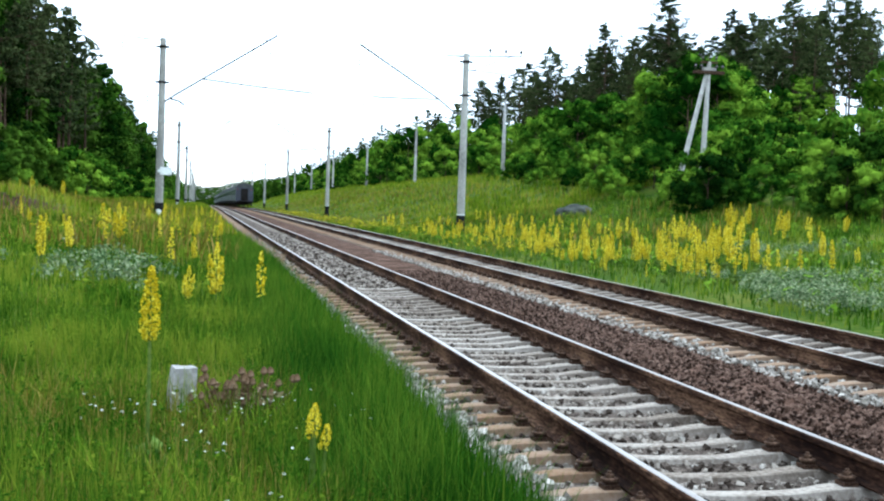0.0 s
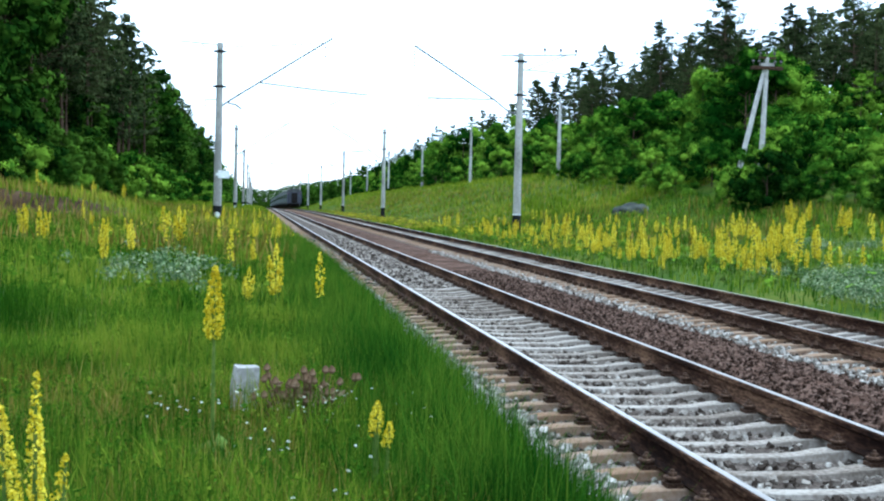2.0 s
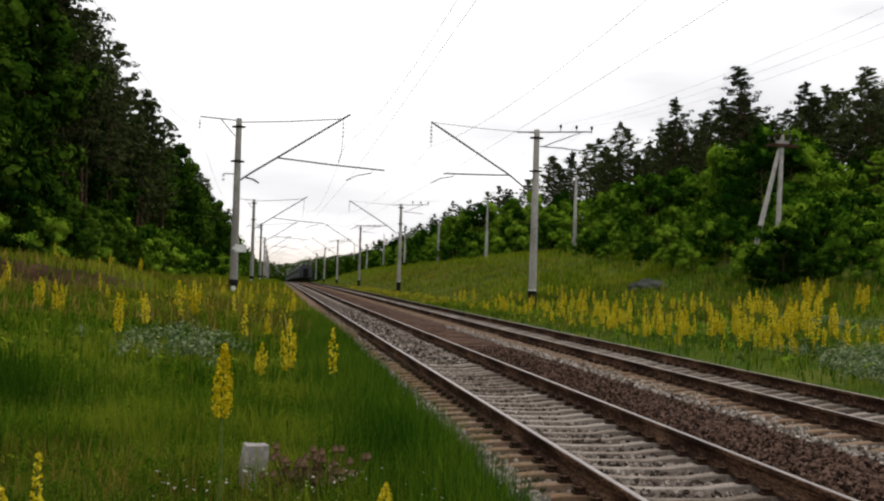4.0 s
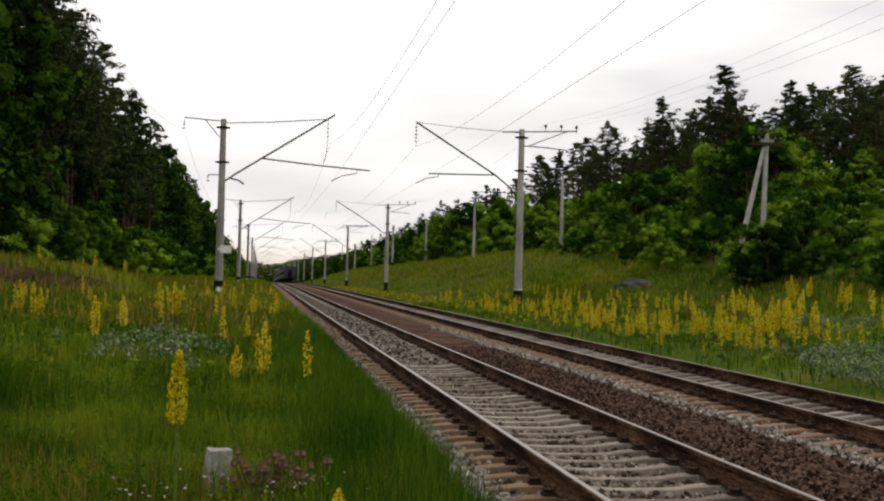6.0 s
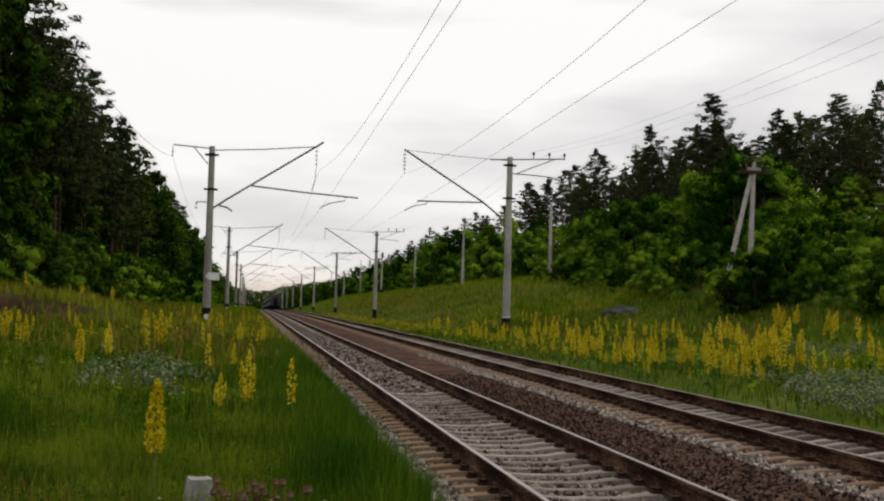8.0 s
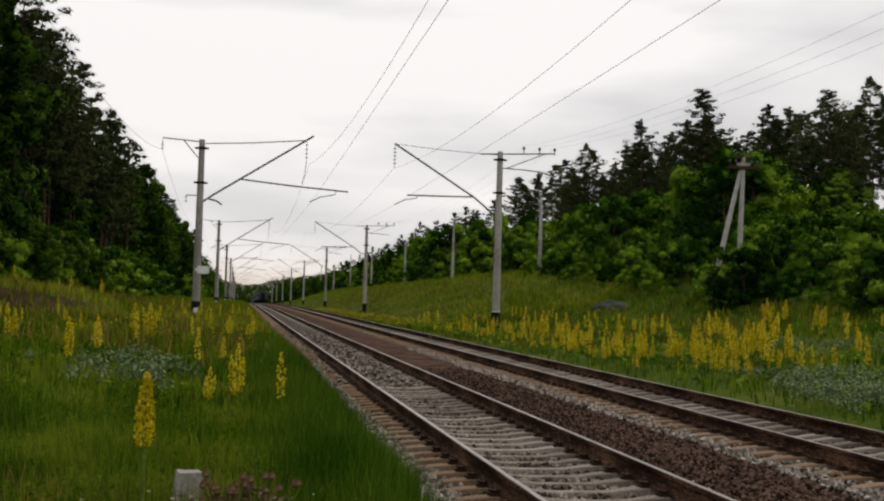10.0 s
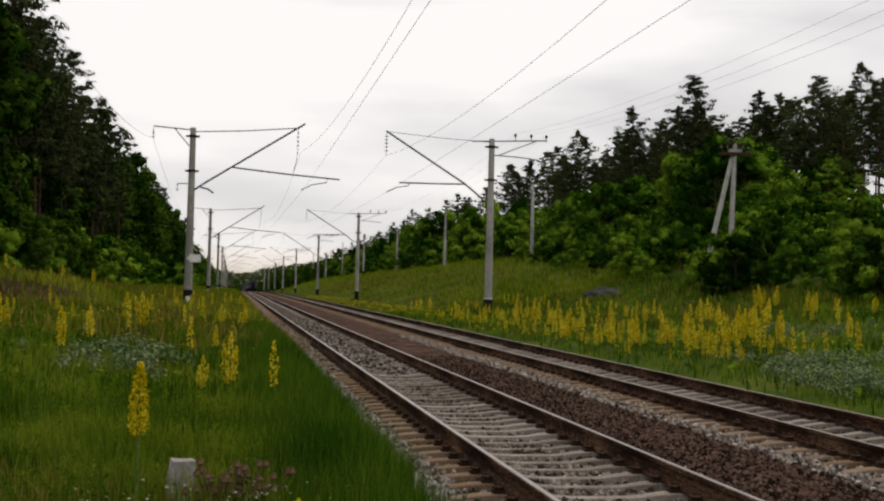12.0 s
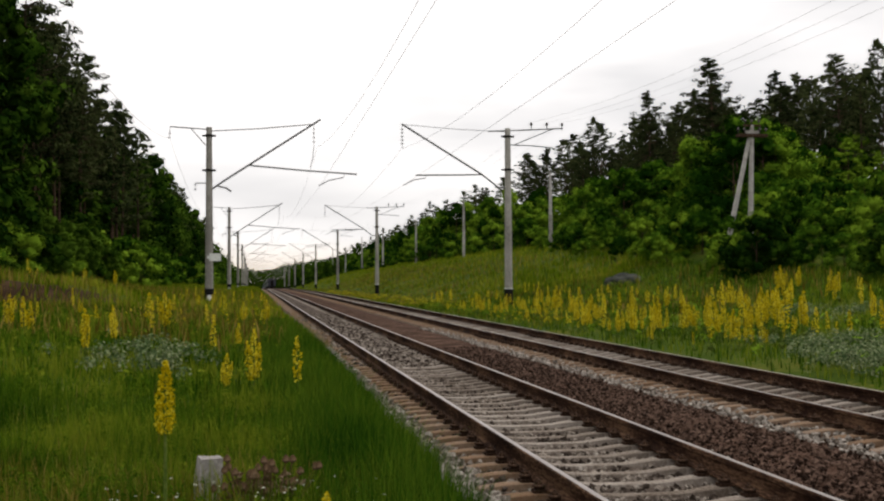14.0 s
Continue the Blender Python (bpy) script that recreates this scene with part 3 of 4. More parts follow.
# ---- the train ----
def coach():
    c = empty("passenger_coach", TRACKS[1], 212, 0)
    tagged(c, "dark blue passenger coach with grey sides, running away", "railway coach", "coaches of the train")
    L, W2 = 24.4, 1.53
    prof = [(W2 - 0.06, 1.05), (W2, 1.25), (W2, 3.35)]
    bm = bmesh.new()
    loop = prof + [(-x, z) for x, z in prof[::-1]]
    r0 = [bm.verts.new((x, 0, z)) for x, z in loop]
    r1 = [bm.verts.new((x, L, z)) for x, z in loop]
    n = len(loop)
    for k in range(n):
        bm.faces.new((r0[k], r0[(k + 1) % n], r1[(k + 1) % n], r1[k]))
    part("body", bm, M["coach_side"], c)
    bm = bmesh.new()
    arc = [(W2, 3.35), (1.44, 3.7), (1.15, 4.02), (0.7, 4.2), (0, 4.26), (-0.7, 4.2), (-1.15, 4.02), (-1.44, 3.7), (-W2, 3.35)]
    r0 = [bm.verts.new((x, -0.02, z)) for x, z in arc]
    r1 = [bm.verts.new((x, L + 0.02, z)) for x, z in arc]
    for k in range(len(arc) - 1):
        bm.faces.new((r0[k], r0[k + 1], r1[k + 1], r1[k]))
    bm.faces.new(r0[::-1])
    bm.faces.new(r1)
    part("roof", bm, M["coach_roof"], c)
    for y0, y1 in ((-0.04, 0.0), (L, L + 0.04)):
        bm = box(bmesh.new(), -W2 + 0.01, W2 - 0.01, y0, y1, 1.06, 3.5)
        part("end_wall", bm, M["coach"], c, "dark blue end wall")
    for y0, y1 in ((-0.42, -0.04), (L + 0.04, L + 0.3)):
        bm = box(bmesh.new(), -0.62, 0.62, y0, y1, 1.15, 3.3)
        part("gangway", bm, M["under"], c, "black rubber gangway")
    bm = box(bmesh.new(), -1.45, 1.45, 0.1, L - 0.1, 0.72, 1.06)
    box(bm, -1.3, 1.3, 8.5, 12.2, 0.35, 0.72)
    box(bm, -1.3, 1.3, 13.5, 15.8, 0.4, 0.72)
    part("underframe", bm, M["under"], c)
    for s in (-1, 1):
        for i in range(9):
            y = 3.2 + i * 2.15
            bm = box(bmesh.new(), s * W2 - 0.012, s * W2 + 0.012, y, y + 1.15, 2.15, 3.02)
            part("window", bm, M["glass"], c)
        for y in (0.7, L - 1.5):
            bm = box(bmesh.new(), s * W2 - 0.015, s * W2 + 0.015, y, y + 0.8, 1.15, 3.2)
            part("side_door", bm, M["coach"], c)
        part("tail_lamp", tube(bmesh.new(), [(s * 1.2, -0.04, 3.15), (s * 1.2, -0.1, 3.15)], 0.09, 10), M["lamp_red"], c)
        part("buffer", tube(bmesh.new(), [(s * 0.88, 0.0, 0.98), (s * 0.88, -0.45, 0.98), (s * 0.88, -0.5, 0.98)], [0.09, 0.09, 0.22], 10), M["under"], c)
    for y in (3.6, L - 3.6):
        bm = box(bmesh.new(), -1.1, -0.95, y - 1.7, y + 1.7, 0.4, 0.7)
        box(bm, 0.95, 1.1, y - 1.7, y + 1.7, 0.4, 0.7)
        box(bm, -1.0, 1.0, y - 0.2, y + 0.2, 0.4, 0.75)
        bogie = part("bogie", bm, M["under"], c)
        for dy in (-1.2, 1.2):
            for s in (-1, 1):
                part("wheel", tube(bmesh.new(), [(s * 0.73, y + dy, 0.475), (s * 0.86, y + dy, 0.475)], 0.475, 20), M["iron"], bogie)
    return c


COACHES = []


def train():
    first = coach()
    COACHES.append(first)
    for k in range(1, 12):
        COACHES.append(copy_thing(first, pose(TRACKS[1], 212 + 24.9 * k, float(fall(212 + 24.9 * k)))))


# ---- trees and bushes ----
def leaf_quads(rng, centres, radii, counts, size, flat=0.75, lift=0.35, slim=0.55):
    """Many small leaf faces round the clump centres, as verts and quads."""
    c = np.repeat(np.asarray(centres), counts, 0)
    r = np.repeat(np.asarray(radii), counts)
    n = len(c)
    d = rng.normal(size=(n, 3))
    d /= np.linalg.norm(d, axis=1)[:, None]
    p = c + d * (r * rng.uniform(0.35, 1.0, n) ** 0.6)[:, None] * np.array([1, 1, flat])
    nrm = d * 0.9 + rng.normal(size=(n, 3)) * 0.25 + np.array([0, 0, lift])
    nrm /= np.linalg.norm(nrm, axis=1)[:, None]
    a = np.cross(nrm, rng.normal(size=(n, 3)))
    a /= np.linalg.norm(a, axis=1)[:, None]
    b = np.cross(nrm, a)
    s = size * rng.uniform(0.6, 1.4, n)[:, None]
    v = np.stack([p - a * s, p - b * s * slim + a * s * 0.1, p + a * s, p + b * s * slim - a * s * 0.05], 1).reshape(-1, 3)
    LEAF_NORMALS[len(v)] = np.repeat(d * 0.85 + np.array([0, 0, 0.4]), 4, 0)
    return v, np.arange(len(v)).reshape(-1, 4)


LEAF_NORMALS = {}


def leafy_mesh(name, v, f, mat):
    """A leaf mesh whose leaves are shaded with the round of their clump."""
    me = mesh_from(name, v, f, [mat], None, True)
    nm = LEAF_NORMALS[len(v)]
    me.normals_split_custom_set_from_vertices((nm / np.linalg.norm(nm, axis=1)[:, None]).tolist())
    return me


def tree(name, label, category, seed, height, crown_from, profile, clumps, per, leaf, clump_r, trunk_r, mat, group, limbs=18, lean=0.02):
    """One tree or bush: a tapered trunk with limbs, and a crown of leaf clumps."""
    rng = np.random.default_rng(seed)
    t = empty(name)
    tagged(t, label, category, group)
    bm = bmesh.new()
    bend = rng.normal(0, lean, 2) * height
    spine = [(bend[0] * u * u, bend[1] * u * u, height * u - 0.4 * (u == 0)) for u in np.linspace(0, 0.97, 6)]
    tube(bm, spine, [trunk_r * (1 - 0.9 * u) for u in np.linspace(0, 1, 6)], 7)
    u = rng.uniform(0, 1, clumps) ** 1.1
    h = crown_from + (1 - crown_from) * u
    rad = np.interp(u, *profile) * height * rng.uniform(0.55, 1.08, clumps)
    ang = rng.uniform(0, 2 * math.pi, clumps)
    cen = np.stack([np.cos(ang) * rad + bend[0] * h * h, np.sin(ang) * rad + bend[1] * h * h, h * height], 1)
    cen[: max(2, clumps // 25)] = [(bend[0] * q * q, bend[1] * q * q, q * height) for q in np.linspace(0.92, 0.995, max(2, clumps // 25))]
    cr = clump_r * rng.uniform(0.6, 1.3, clumps) * np.interp(h, [crown_from, 0.8, 1], [1, 0.9, 0.5])
    for k in range(min(limbs, clumps)):
        c = cen[-1 - k]
        z0 = max(c[2] - 0.45 * np.hypot(c[0], c[1]), 0.02 * height)
        q = z0 / height
        s0 = (bend[0] * q * q, bend[1] * q * q, z0)
        tube(bm, [s0, tuple(np.array(s0) * 0.45 + c * 0.55 + [0, 0, 0.02 * height]), tuple(c)], [trunk_r * 0.3, trunk_r * 0.2, trunk_r * 0.08], 4, False)
    part("trunk", bm, M["bark"], t)
    counts = np.maximum((per * (cr / clump_r) ** 1.5).astype(int), 4)
    v, f = leaf_quads(rng, cen, cr, counts, leaf)
    inner, _ = leaf_quads(rng, cen, cr * 0.66, np.full(clumps, 34), min(clump_r * 0.24, 0.36), 0.75, 0.2, 0.8)
    both = np.concatenate([v, inner])
    LEAF_NORMALS[len(both)] = np.concatenate([LEAF_NORMALS[len(v)], LEAF_NORMALS[len(inner)]])
    part("crown", leafy_mesh("crown", both, np.arange(len(both)).reshape(-1, 4), mat), None, t)
    return t


def pine(seed, height, bare, whorls, per, leaf, low=False):
    """A pine: bare lower trunk, whorls of limbs that carry flat needle fans, a ragged top."""
    rng = np.random.default_rng(seed)
    t = empty("pine_tree")
    tagged(t, PINE_L, "pine tree", "pines of the forest")
    bm = bmesh.new()
    bend = rng.normal(0, 0.012, 2) * height

    def axis(q):
        return np.array([bend[0] * q * q, bend[1] * q * q, height * q])

    tube(bm, [tuple(axis(u) - [0, 0, 0.4 * (u == 0)]) for u in np.linspace(0, 0.98, 7)], [0.23 * (1 - 0.93 * u) for u in np.linspace(0, 1, 7)], 7)
    cen, rad = [axis(0.985), axis(0.96), axis(0.93)], [0.22, 0.32, 0.4]
    for w in np.linspace(0, 1, whorls) ** 0.85:
        q = bare + (0.96 - bare) * w
        span = np.interp(w, [0, 0.3, 0.7, 1], [0.10, 0.155, 0.135, 0.035]) * height
        for k in range(rng.integers(3, 6)):
            a, reach = rng.uniform(0, 2 * math.pi), span * rng.uniform(0.45, 1.15)
            tip = axis(q) + [math.cos(a) * reach, math.sin(a) * reach, reach * rng.uniform(-0.05, 0.5)]
            if not low:
                tube(bm, [tuple(axis(q)), tuple(tip)], [0.045, 0.012], 4, False)
            for u in (0.55, 1.0):
                cen.append(axis(q) * (1 - u) + tip * u + rng.normal(0, 0.12, 3))
                rad.append((0.38 + 0.18 * reach) * rng.uniform(0.6, 1.1))
    part("trunk", bm, M["bark"], t)
    v, f = leaf_quads(rng, cen, rad, np.full(len(cen), per), leaf, 0.42, 0.5, 0.3)
    part("crown", leafy_mesh("crown", v, f, M["pine"]), None, t)
    return t


TALL = ([0, 0.2, 0.5, 0.8, 1], [0.15, 0.2, 0.2, 0.14, 0.04])
BUSH = ([0, 0.3, 0.6, 0.85, 1], [0.5, 0.62, 0.58, 0.4, 0.12])
ROUND = ([0, 0.3, 0.6, 0.85, 1], [0.24, 0.36, 0.36, 0.24, 0.06])
PINE_L = "dark green pine with bare lower trunk at the forest edge"
TALL_L = "tall dark leafy tree in the forest edge"
BUSH_L = "dense bright green bush on the cutting slope"
ROUND_L = "rounded mid-green broadleaf tree on the slope"


def plant(kinds, spots, rng, lo, hi):
    """Copies of the kinds at the spots (x, y), in turn by chance, each of its own size and turn."""
    for x, y in spots:
        k = kinds[rng.integers(len(kinds))]
        s = rng.uniform(lo, hi)
        ob = copy_thing(k, pose(x, y, float(gz(x, y)) - 0.1, rng.normal(0, 1.2), rng.normal(0, 1.2), rng.uniform(0, 360)))
        ob.scale = (s * rng.uniform(0.9, 1.1), s * rng.uniform(0.9, 1.1), s)


# height of the green belt below the pines, as slope seen along the line, by bearing
BELT_BEARING = [0.20, 0.26, 0.32, 0.375, 0.41, 0.46, 0.482, 0.51, 0.58]
BELT_SLOPE = [0.060, 0.074, 0.096, 0.117, 0.131, 0.131, 0.120, 0.088, 0.076]


def plant_belt(kinds, spots, rng, lo, hi):
    """Broadleaf trees of the belt, no taller than the belt is there."""
    for x, y in spots:
        room = 1.5 + float(np.interp(x / y, BELT_BEARING, BELT_SLOPE)) * y - float(gz(x, y))
        s = min(rng.uniform(lo, hi), rng.uniform(0.86, 1.02) * room / 9.6)
        if s > 0.18:
            w = max(s, 0.36) * rng.uniform(0.95, 1.2)
            ob = copy_thing(kinds[rng.integers(len(kinds))], pose(x, y, float(gz(x, y)) - 0.1, 0, 0, rng.uniform(0, 360)))
            ob.scale = (w, w, s)


def put(ob, x, y, turn=0.0, s=1.0, sz=None):
    """Moves the first of a kind to its own spot."""
    ob.location, ob.rotation_euler, ob.scale = (x, y, float(gz(x, y)) - 0.1), (0, 0, turn), (s, s, sz or s)


def rows_of(rng, xs_row, y0, y1, step, jx, jy):
    return [(x + rng.normal(0, jx), y + rng.normal(0, jy)) for x in xs_row for y in np.arange(y0, y1, step)]


def distant_wood(spots):
    """All the far trees along the end of the line, too small to tell apart."""
    rng = np.random.default_rng(91)
    cen, rad = [], []
    for x, y, s in spots:
        u = rng.uniform(0, 1, 40)
        r = np.interp(u, *ROUND) * 15 * s * rng.uniform(0.4, 1.05, 40)
        a = rng.uniform(0, 2 * math.pi, 40)
        base = float(gz(x, y))
        cen.append(np.stack([x + np.cos(a) * r, y + np.sin(a) * r, base + (0.03 + 0.95 * u) * 15 * s], 1))
        rad.append(1.7 * s * rng.uniform(0.7, 1.2, 40))
    v, f = leaf_quads(rng, np.concatenate(cen), np.concatenate(rad), np.full(40 * len(spots), 7), 0.7)
    ob = new("distant_wood", leafy_mesh("distant_wood", v, f, M["leaf_dark"]))
    tagged(ob, "dark distant wood closing the far end of the line", "woodland", kind="stuff")


def woods():
    rng = np.random.default_rng(21)
    pines = [pine(100 + i, 23, 0.40, 17, 28, 0.25) for i in range(5)]
    low_pines = [pine(120 + i, 23, 0.32, 13, 9, 0.44, True) for i in range(3)]
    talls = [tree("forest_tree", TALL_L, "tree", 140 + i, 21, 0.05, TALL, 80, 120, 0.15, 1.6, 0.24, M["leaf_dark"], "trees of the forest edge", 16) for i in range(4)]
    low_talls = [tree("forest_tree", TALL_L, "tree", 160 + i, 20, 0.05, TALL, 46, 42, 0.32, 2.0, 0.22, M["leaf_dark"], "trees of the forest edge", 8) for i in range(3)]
    bushes = [tree("bush", BUSH_L, "bush", 180 + i, 4.2, 0.04, BUSH, 22, 230, 0.090, 0.98, 0.07, M["leaf"], "bushes on the slope", 14) for i in range(5)]
    low_bushes = [tree("bush", BUSH_L, "bush", 200 + i, 4.2, 0.04, BUSH, 18, 60, 0.17, 1.05, 0.07, M["leaf"], "bushes on the slope", 6) for i in range(3)]
    rounds = [tree("broadleaf_tree", ROUND_L, "tree", 220 + i, 9.5, 0.10, ROUND, 28, 210, 0.145, 1.55, 0.14, M["leaf"], "broadleaf trees on the slope", 16) for i in range(4)]
    low_rounds = [tree("broadleaf_tree", ROUND_L, "tree", 240 + i, 9.5, 0.10, ROUND, 24, 56, 0.25, 1.75, 0.14, M["leaf"], "broadleaf trees on the slope", 8) for i in range(3)]
    bright = tree("birch_tree", "pointed light green young birch on the slope", "tree", 300, 14, 0.08, TALL, 90, 90, 0.11, 0.85, 0.12, M["leaf"], "", 10)
    put(bright, 59.8, 111, 0, 0.62, 0.47)
    spots = []
    # the first of each kind stand in the wood themselves
    for i, ob in enumerate(pines):
        put(ob, 84 + 6 * i, 205 + 9 * i, i, 1.0)
    for i, ob in enumerate(low_pines):
        put(ob, -34 - 5 * i, 330 + 9 * i, i, 1.0)
    for i, ob in enumerate(talls):
        put(ob, -20.0 - 1.5 * i, 66 + 7 * i, i, 1.0)
    for i, ob in enumerate(low_talls):
        put(ob, -22 - 2 * i, 300 + 9 * i, i, 1.0)
    for i, ob in enumerate(bushes):
        put(ob, 34 + 2.2 * i, 76 + 3 * i, i, 0.7)
    for i, ob in enumerate(low_bushes):
        put(ob, 34 + 2 * i, 240 + 8 * i, i, 0.9)
    for i, ob in enumerate(rounds):
        put(ob, 42 + 4 * i, 92 + 7 * i, i, 0.85)
    for i, ob in enumerate(low_rounds):
        put(ob, 42 + 4 * i, 262 + 12 * i, i, 0.9)
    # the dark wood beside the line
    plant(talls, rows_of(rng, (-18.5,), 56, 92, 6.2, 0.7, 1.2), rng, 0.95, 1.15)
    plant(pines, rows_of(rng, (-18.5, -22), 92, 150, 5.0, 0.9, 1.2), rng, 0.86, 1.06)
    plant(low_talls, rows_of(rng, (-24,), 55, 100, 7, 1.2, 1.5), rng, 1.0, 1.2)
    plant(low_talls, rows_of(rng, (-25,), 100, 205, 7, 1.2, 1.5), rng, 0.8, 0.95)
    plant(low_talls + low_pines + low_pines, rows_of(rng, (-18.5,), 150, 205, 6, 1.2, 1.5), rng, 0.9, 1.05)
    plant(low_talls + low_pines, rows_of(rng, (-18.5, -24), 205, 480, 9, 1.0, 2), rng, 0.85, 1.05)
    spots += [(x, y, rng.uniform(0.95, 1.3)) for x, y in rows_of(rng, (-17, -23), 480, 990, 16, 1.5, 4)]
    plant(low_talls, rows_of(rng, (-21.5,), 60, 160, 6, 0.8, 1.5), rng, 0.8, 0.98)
    plant(low_pines, rows_of(rng, (-31,), 60, 200, 10, 2, 3), rng, 0.95, 1.1)
    plant(bushes, rows_of(rng, (-15.2,), 54, 110, 5.4, 0.6, 1), rng, 0.45, 0.9)
    plant(low_bushes, rows_of(rng, (-15.5,), 110, 420, 5, 0.7, 2), rng, 0.7, 1.3)
    plant(low_bushes, rows_of(rng, (-11.5,), 120, 700, 8, 0.9, 2), rng, 0.5, 1.1)
    spots += [(x, y, rng.uniform(0.3, 0.5)) for x, y in rows_of(rng, (-12, 19, 28), 400, 1000, 17, 1.5, 5)]
    # pines on the ridge across the line
    plant(pines, rows_of(rng, (71, 79, 88), 172, 300, 7.5, 2.5, 2), rng, 0.85, 1.1)
    plant(pines, rows_of(rng, (72, 80), 118, 172, 6.0, 2, 2), rng, 0.6, 0.8)
    plant(low_pines, rows_of(rng, (76, 85), 112, 215, 5.5, 2, 2), rng, 0.6, 0.85)
    plant(low_rounds, rows_of(rng, (70,), 105, 200, 6, 2, 2), rng, 0.7, 1.0)
    plant(low_pines, rows_of(rng, (66, 76), 300, 620, 11, 2.5, 3), rng, 0.75, 0.95)
    plant(low_pines, rows_of(rng, (97,), 190, 300, 9, 3, 3), rng, 0.85, 1.0)
    plant(low_pines, rows_of(rng, (92, 101), 110, 190, 8, 3, 3), rng, 0.6, 0.8)
    plant(low_pines, rows_of(rng, (62, 72), 620, 1000, 22, 3, 5), rng, 0.7, 0.9)
    plant(low_talls, rows_of(rng, (83,), 150, 300, 8, 2, 2), rng, 0.55, 0.75)
    # broadleaf trees below the ridge
    plant_belt(rounds, rows_of(rng, (36, 41, 46, 51), 84, 128, 6.5, 1.5, 1.5), rng, 0.55, 1.1)
    plant_belt(low_rounds, rows_of(rng, (57, 63), 92, 190, 7.0, 2.0, 2), rng, 0.5, 0.95)
    plant_belt(low_rounds, rows_of(rng, (42, 50), 130, 190, 7.0, 2.2, 2), rng, 0.65, 1.1)
    plant(low_rounds, rows_of(rng, (40, 48, 57), 190, 420, 9, 2.5, 3), rng, 0.65, 1.05)
    spots += [(x, y, rng.uniform(0.5, 0.75)) for x, y in rows_of(rng, (40, 52), 420, 980, 18, 3, 5)]
    # a round tree behind the braced pole and a pointed young birch
    for x, y, s in ((40.2, 93, 0.92), (44.0, 97, 0.88), (37.6, 95, 0.74)):
        copy_thing(rounds[1], pose(x, y, float(gz(x, y)) - 0.1, 0, 0, 40 * x)).scale = (s * 1.1, s * 1.1, s)
    copy_thing(bright, pose(63.5, 112, float(gz(63.5, 112)) - 0.1, 0, 0, 30)).scale = (0.45, 0.45, 0.33)
    for x, y, s in ((85.5, 150, 1.02), (90, 153, 0.95), (79, 146, 0.8)):
        copy_thing(pines[0], pose(x, y, float(gz(x, y)) - 0.1, 0, 0, 30 * x)).scale = (s, s, s)
    # bushes in front: bands up the slope behind a wavering edge
    for kinds, off, step, lo, hi in ((bushes, 1.0, 2.8, 0.28, 0.5), (bushes, 3.6, 3.2, 0.42, 0.68), (low_bushes, 7.0, 3.8, 0.5, 0.85), (low_bushes, 10.5, 4.2, 0.55, 0.9), (low_bushes, 14.5, 4.6, 0.6, 1.0)):
        for y in np.arange(40, 122, step):
            x = float(np.interp(y, [38, 45, 56, 62, 83, 116], [25.0, 25.6, 26.4, 25.8, 25.8, 29.5])) + off
            plant(kinds, [(x + rng.normal(0, 0.6), y + rng.normal(0, 0.9))], rng, lo, hi)
    plant(low_bushes, rows_of(rng, (44, 50), 76, 104, 5, 1.5, 1.2), rng, 0.5, 0.8)
    # dark leaf colour stands in for the shaded hollows beneath the bushes
    dark = tree("bush", "dense bush at the foot of the slope, coloured dark as if shaded", "bush", 310, 4.2, 0.02, BUSH, 70, 110, 0.065, 0.72, 0.07, M["leaf_dark"], "bushes on the slope", 10)
    put(dark, 25.2, 56, 0, 0.7)
    plant([dark], rows_of(rng, (-15.8,), 55, 112, 4.6, 0.6, 1), rng, 0.6, 1.2)
    for x, y, s in ((25.6, 43.5, 0.62), (27.2, 44.5, 0.75), (26.8, 57, 0.6)):
        copy_thing(dark, pose(x, y, float(gz(x, y)) - 0.1, 0, 0, 50 * x)).scale = (s, s, s)
    plant(low_bushes, rows_of(rng, (34, 38), 135, 420, 7, 1.5, 2), rng, 0.5, 1.0)
    plant(bushes, [(-11.5, 43), (-13, 45), (-12.4, 48.5)], rng, 0.48, 0.68)
    # the wood that closes the far end of the line
    far = [(x + rng.normal(0, 1), 1010 + 18 * r + rng.normal(0, 4)) for r in range(4) for x in np.arange(-60, 75, 4.0)]
    spots += [(x, y, rng.uniform(1.24, 1.42)) for x, y in far]
    distant_wood(spots)


# ---- meadow: grass, herbs and flowers ----
def blades(name, x, y, height, width, rng, mat, label, lean=0.35):
    """Thin bent grass blades, three faces each."""
    n = len(x)
    z = gz(x, y)
    ang = rng.uniform(0, 2 * math.pi, n)
    side = np.stack([np.cos(ang), np.sin(ang), np.zeros(n)], 1)
    out = np.stack([-np.sin(ang), np.cos(ang), np.zeros(n)], 1) * (rng.normal(0, lean, n) * height)[:, None]
    base = np.stack([x, y, z - 0.02], 1)
    up = np.array([0, 0, 1.0])[None] * height[:, None]
    w = width[:, None] * side
    mid = base + up * 0.55 + out * 0.3
    v = np.stack([base - w, base + w, mid - w * 0.8, mid + w * 0.8, base + up + out], 1).reshape(-1, 3)
    k = 5 * np.arange(n)[:, None]
    f = [tuple(q) for q in (k + [0, 1, 3, 2]).tolist()] + [tuple(q) for q in (k + [2, 3, 4]).tolist()]
    return tagged(new(name, mesh_from(name, v, f, [mat])), label, "grass", kind="stuff")


def scatter(rng, n, x0, x1, y0, y1, power=1.0):
    return rng.uniform(x0, x1, n), y0 + (y1 - y0) * rng.uniform(0, 1, n) ** power


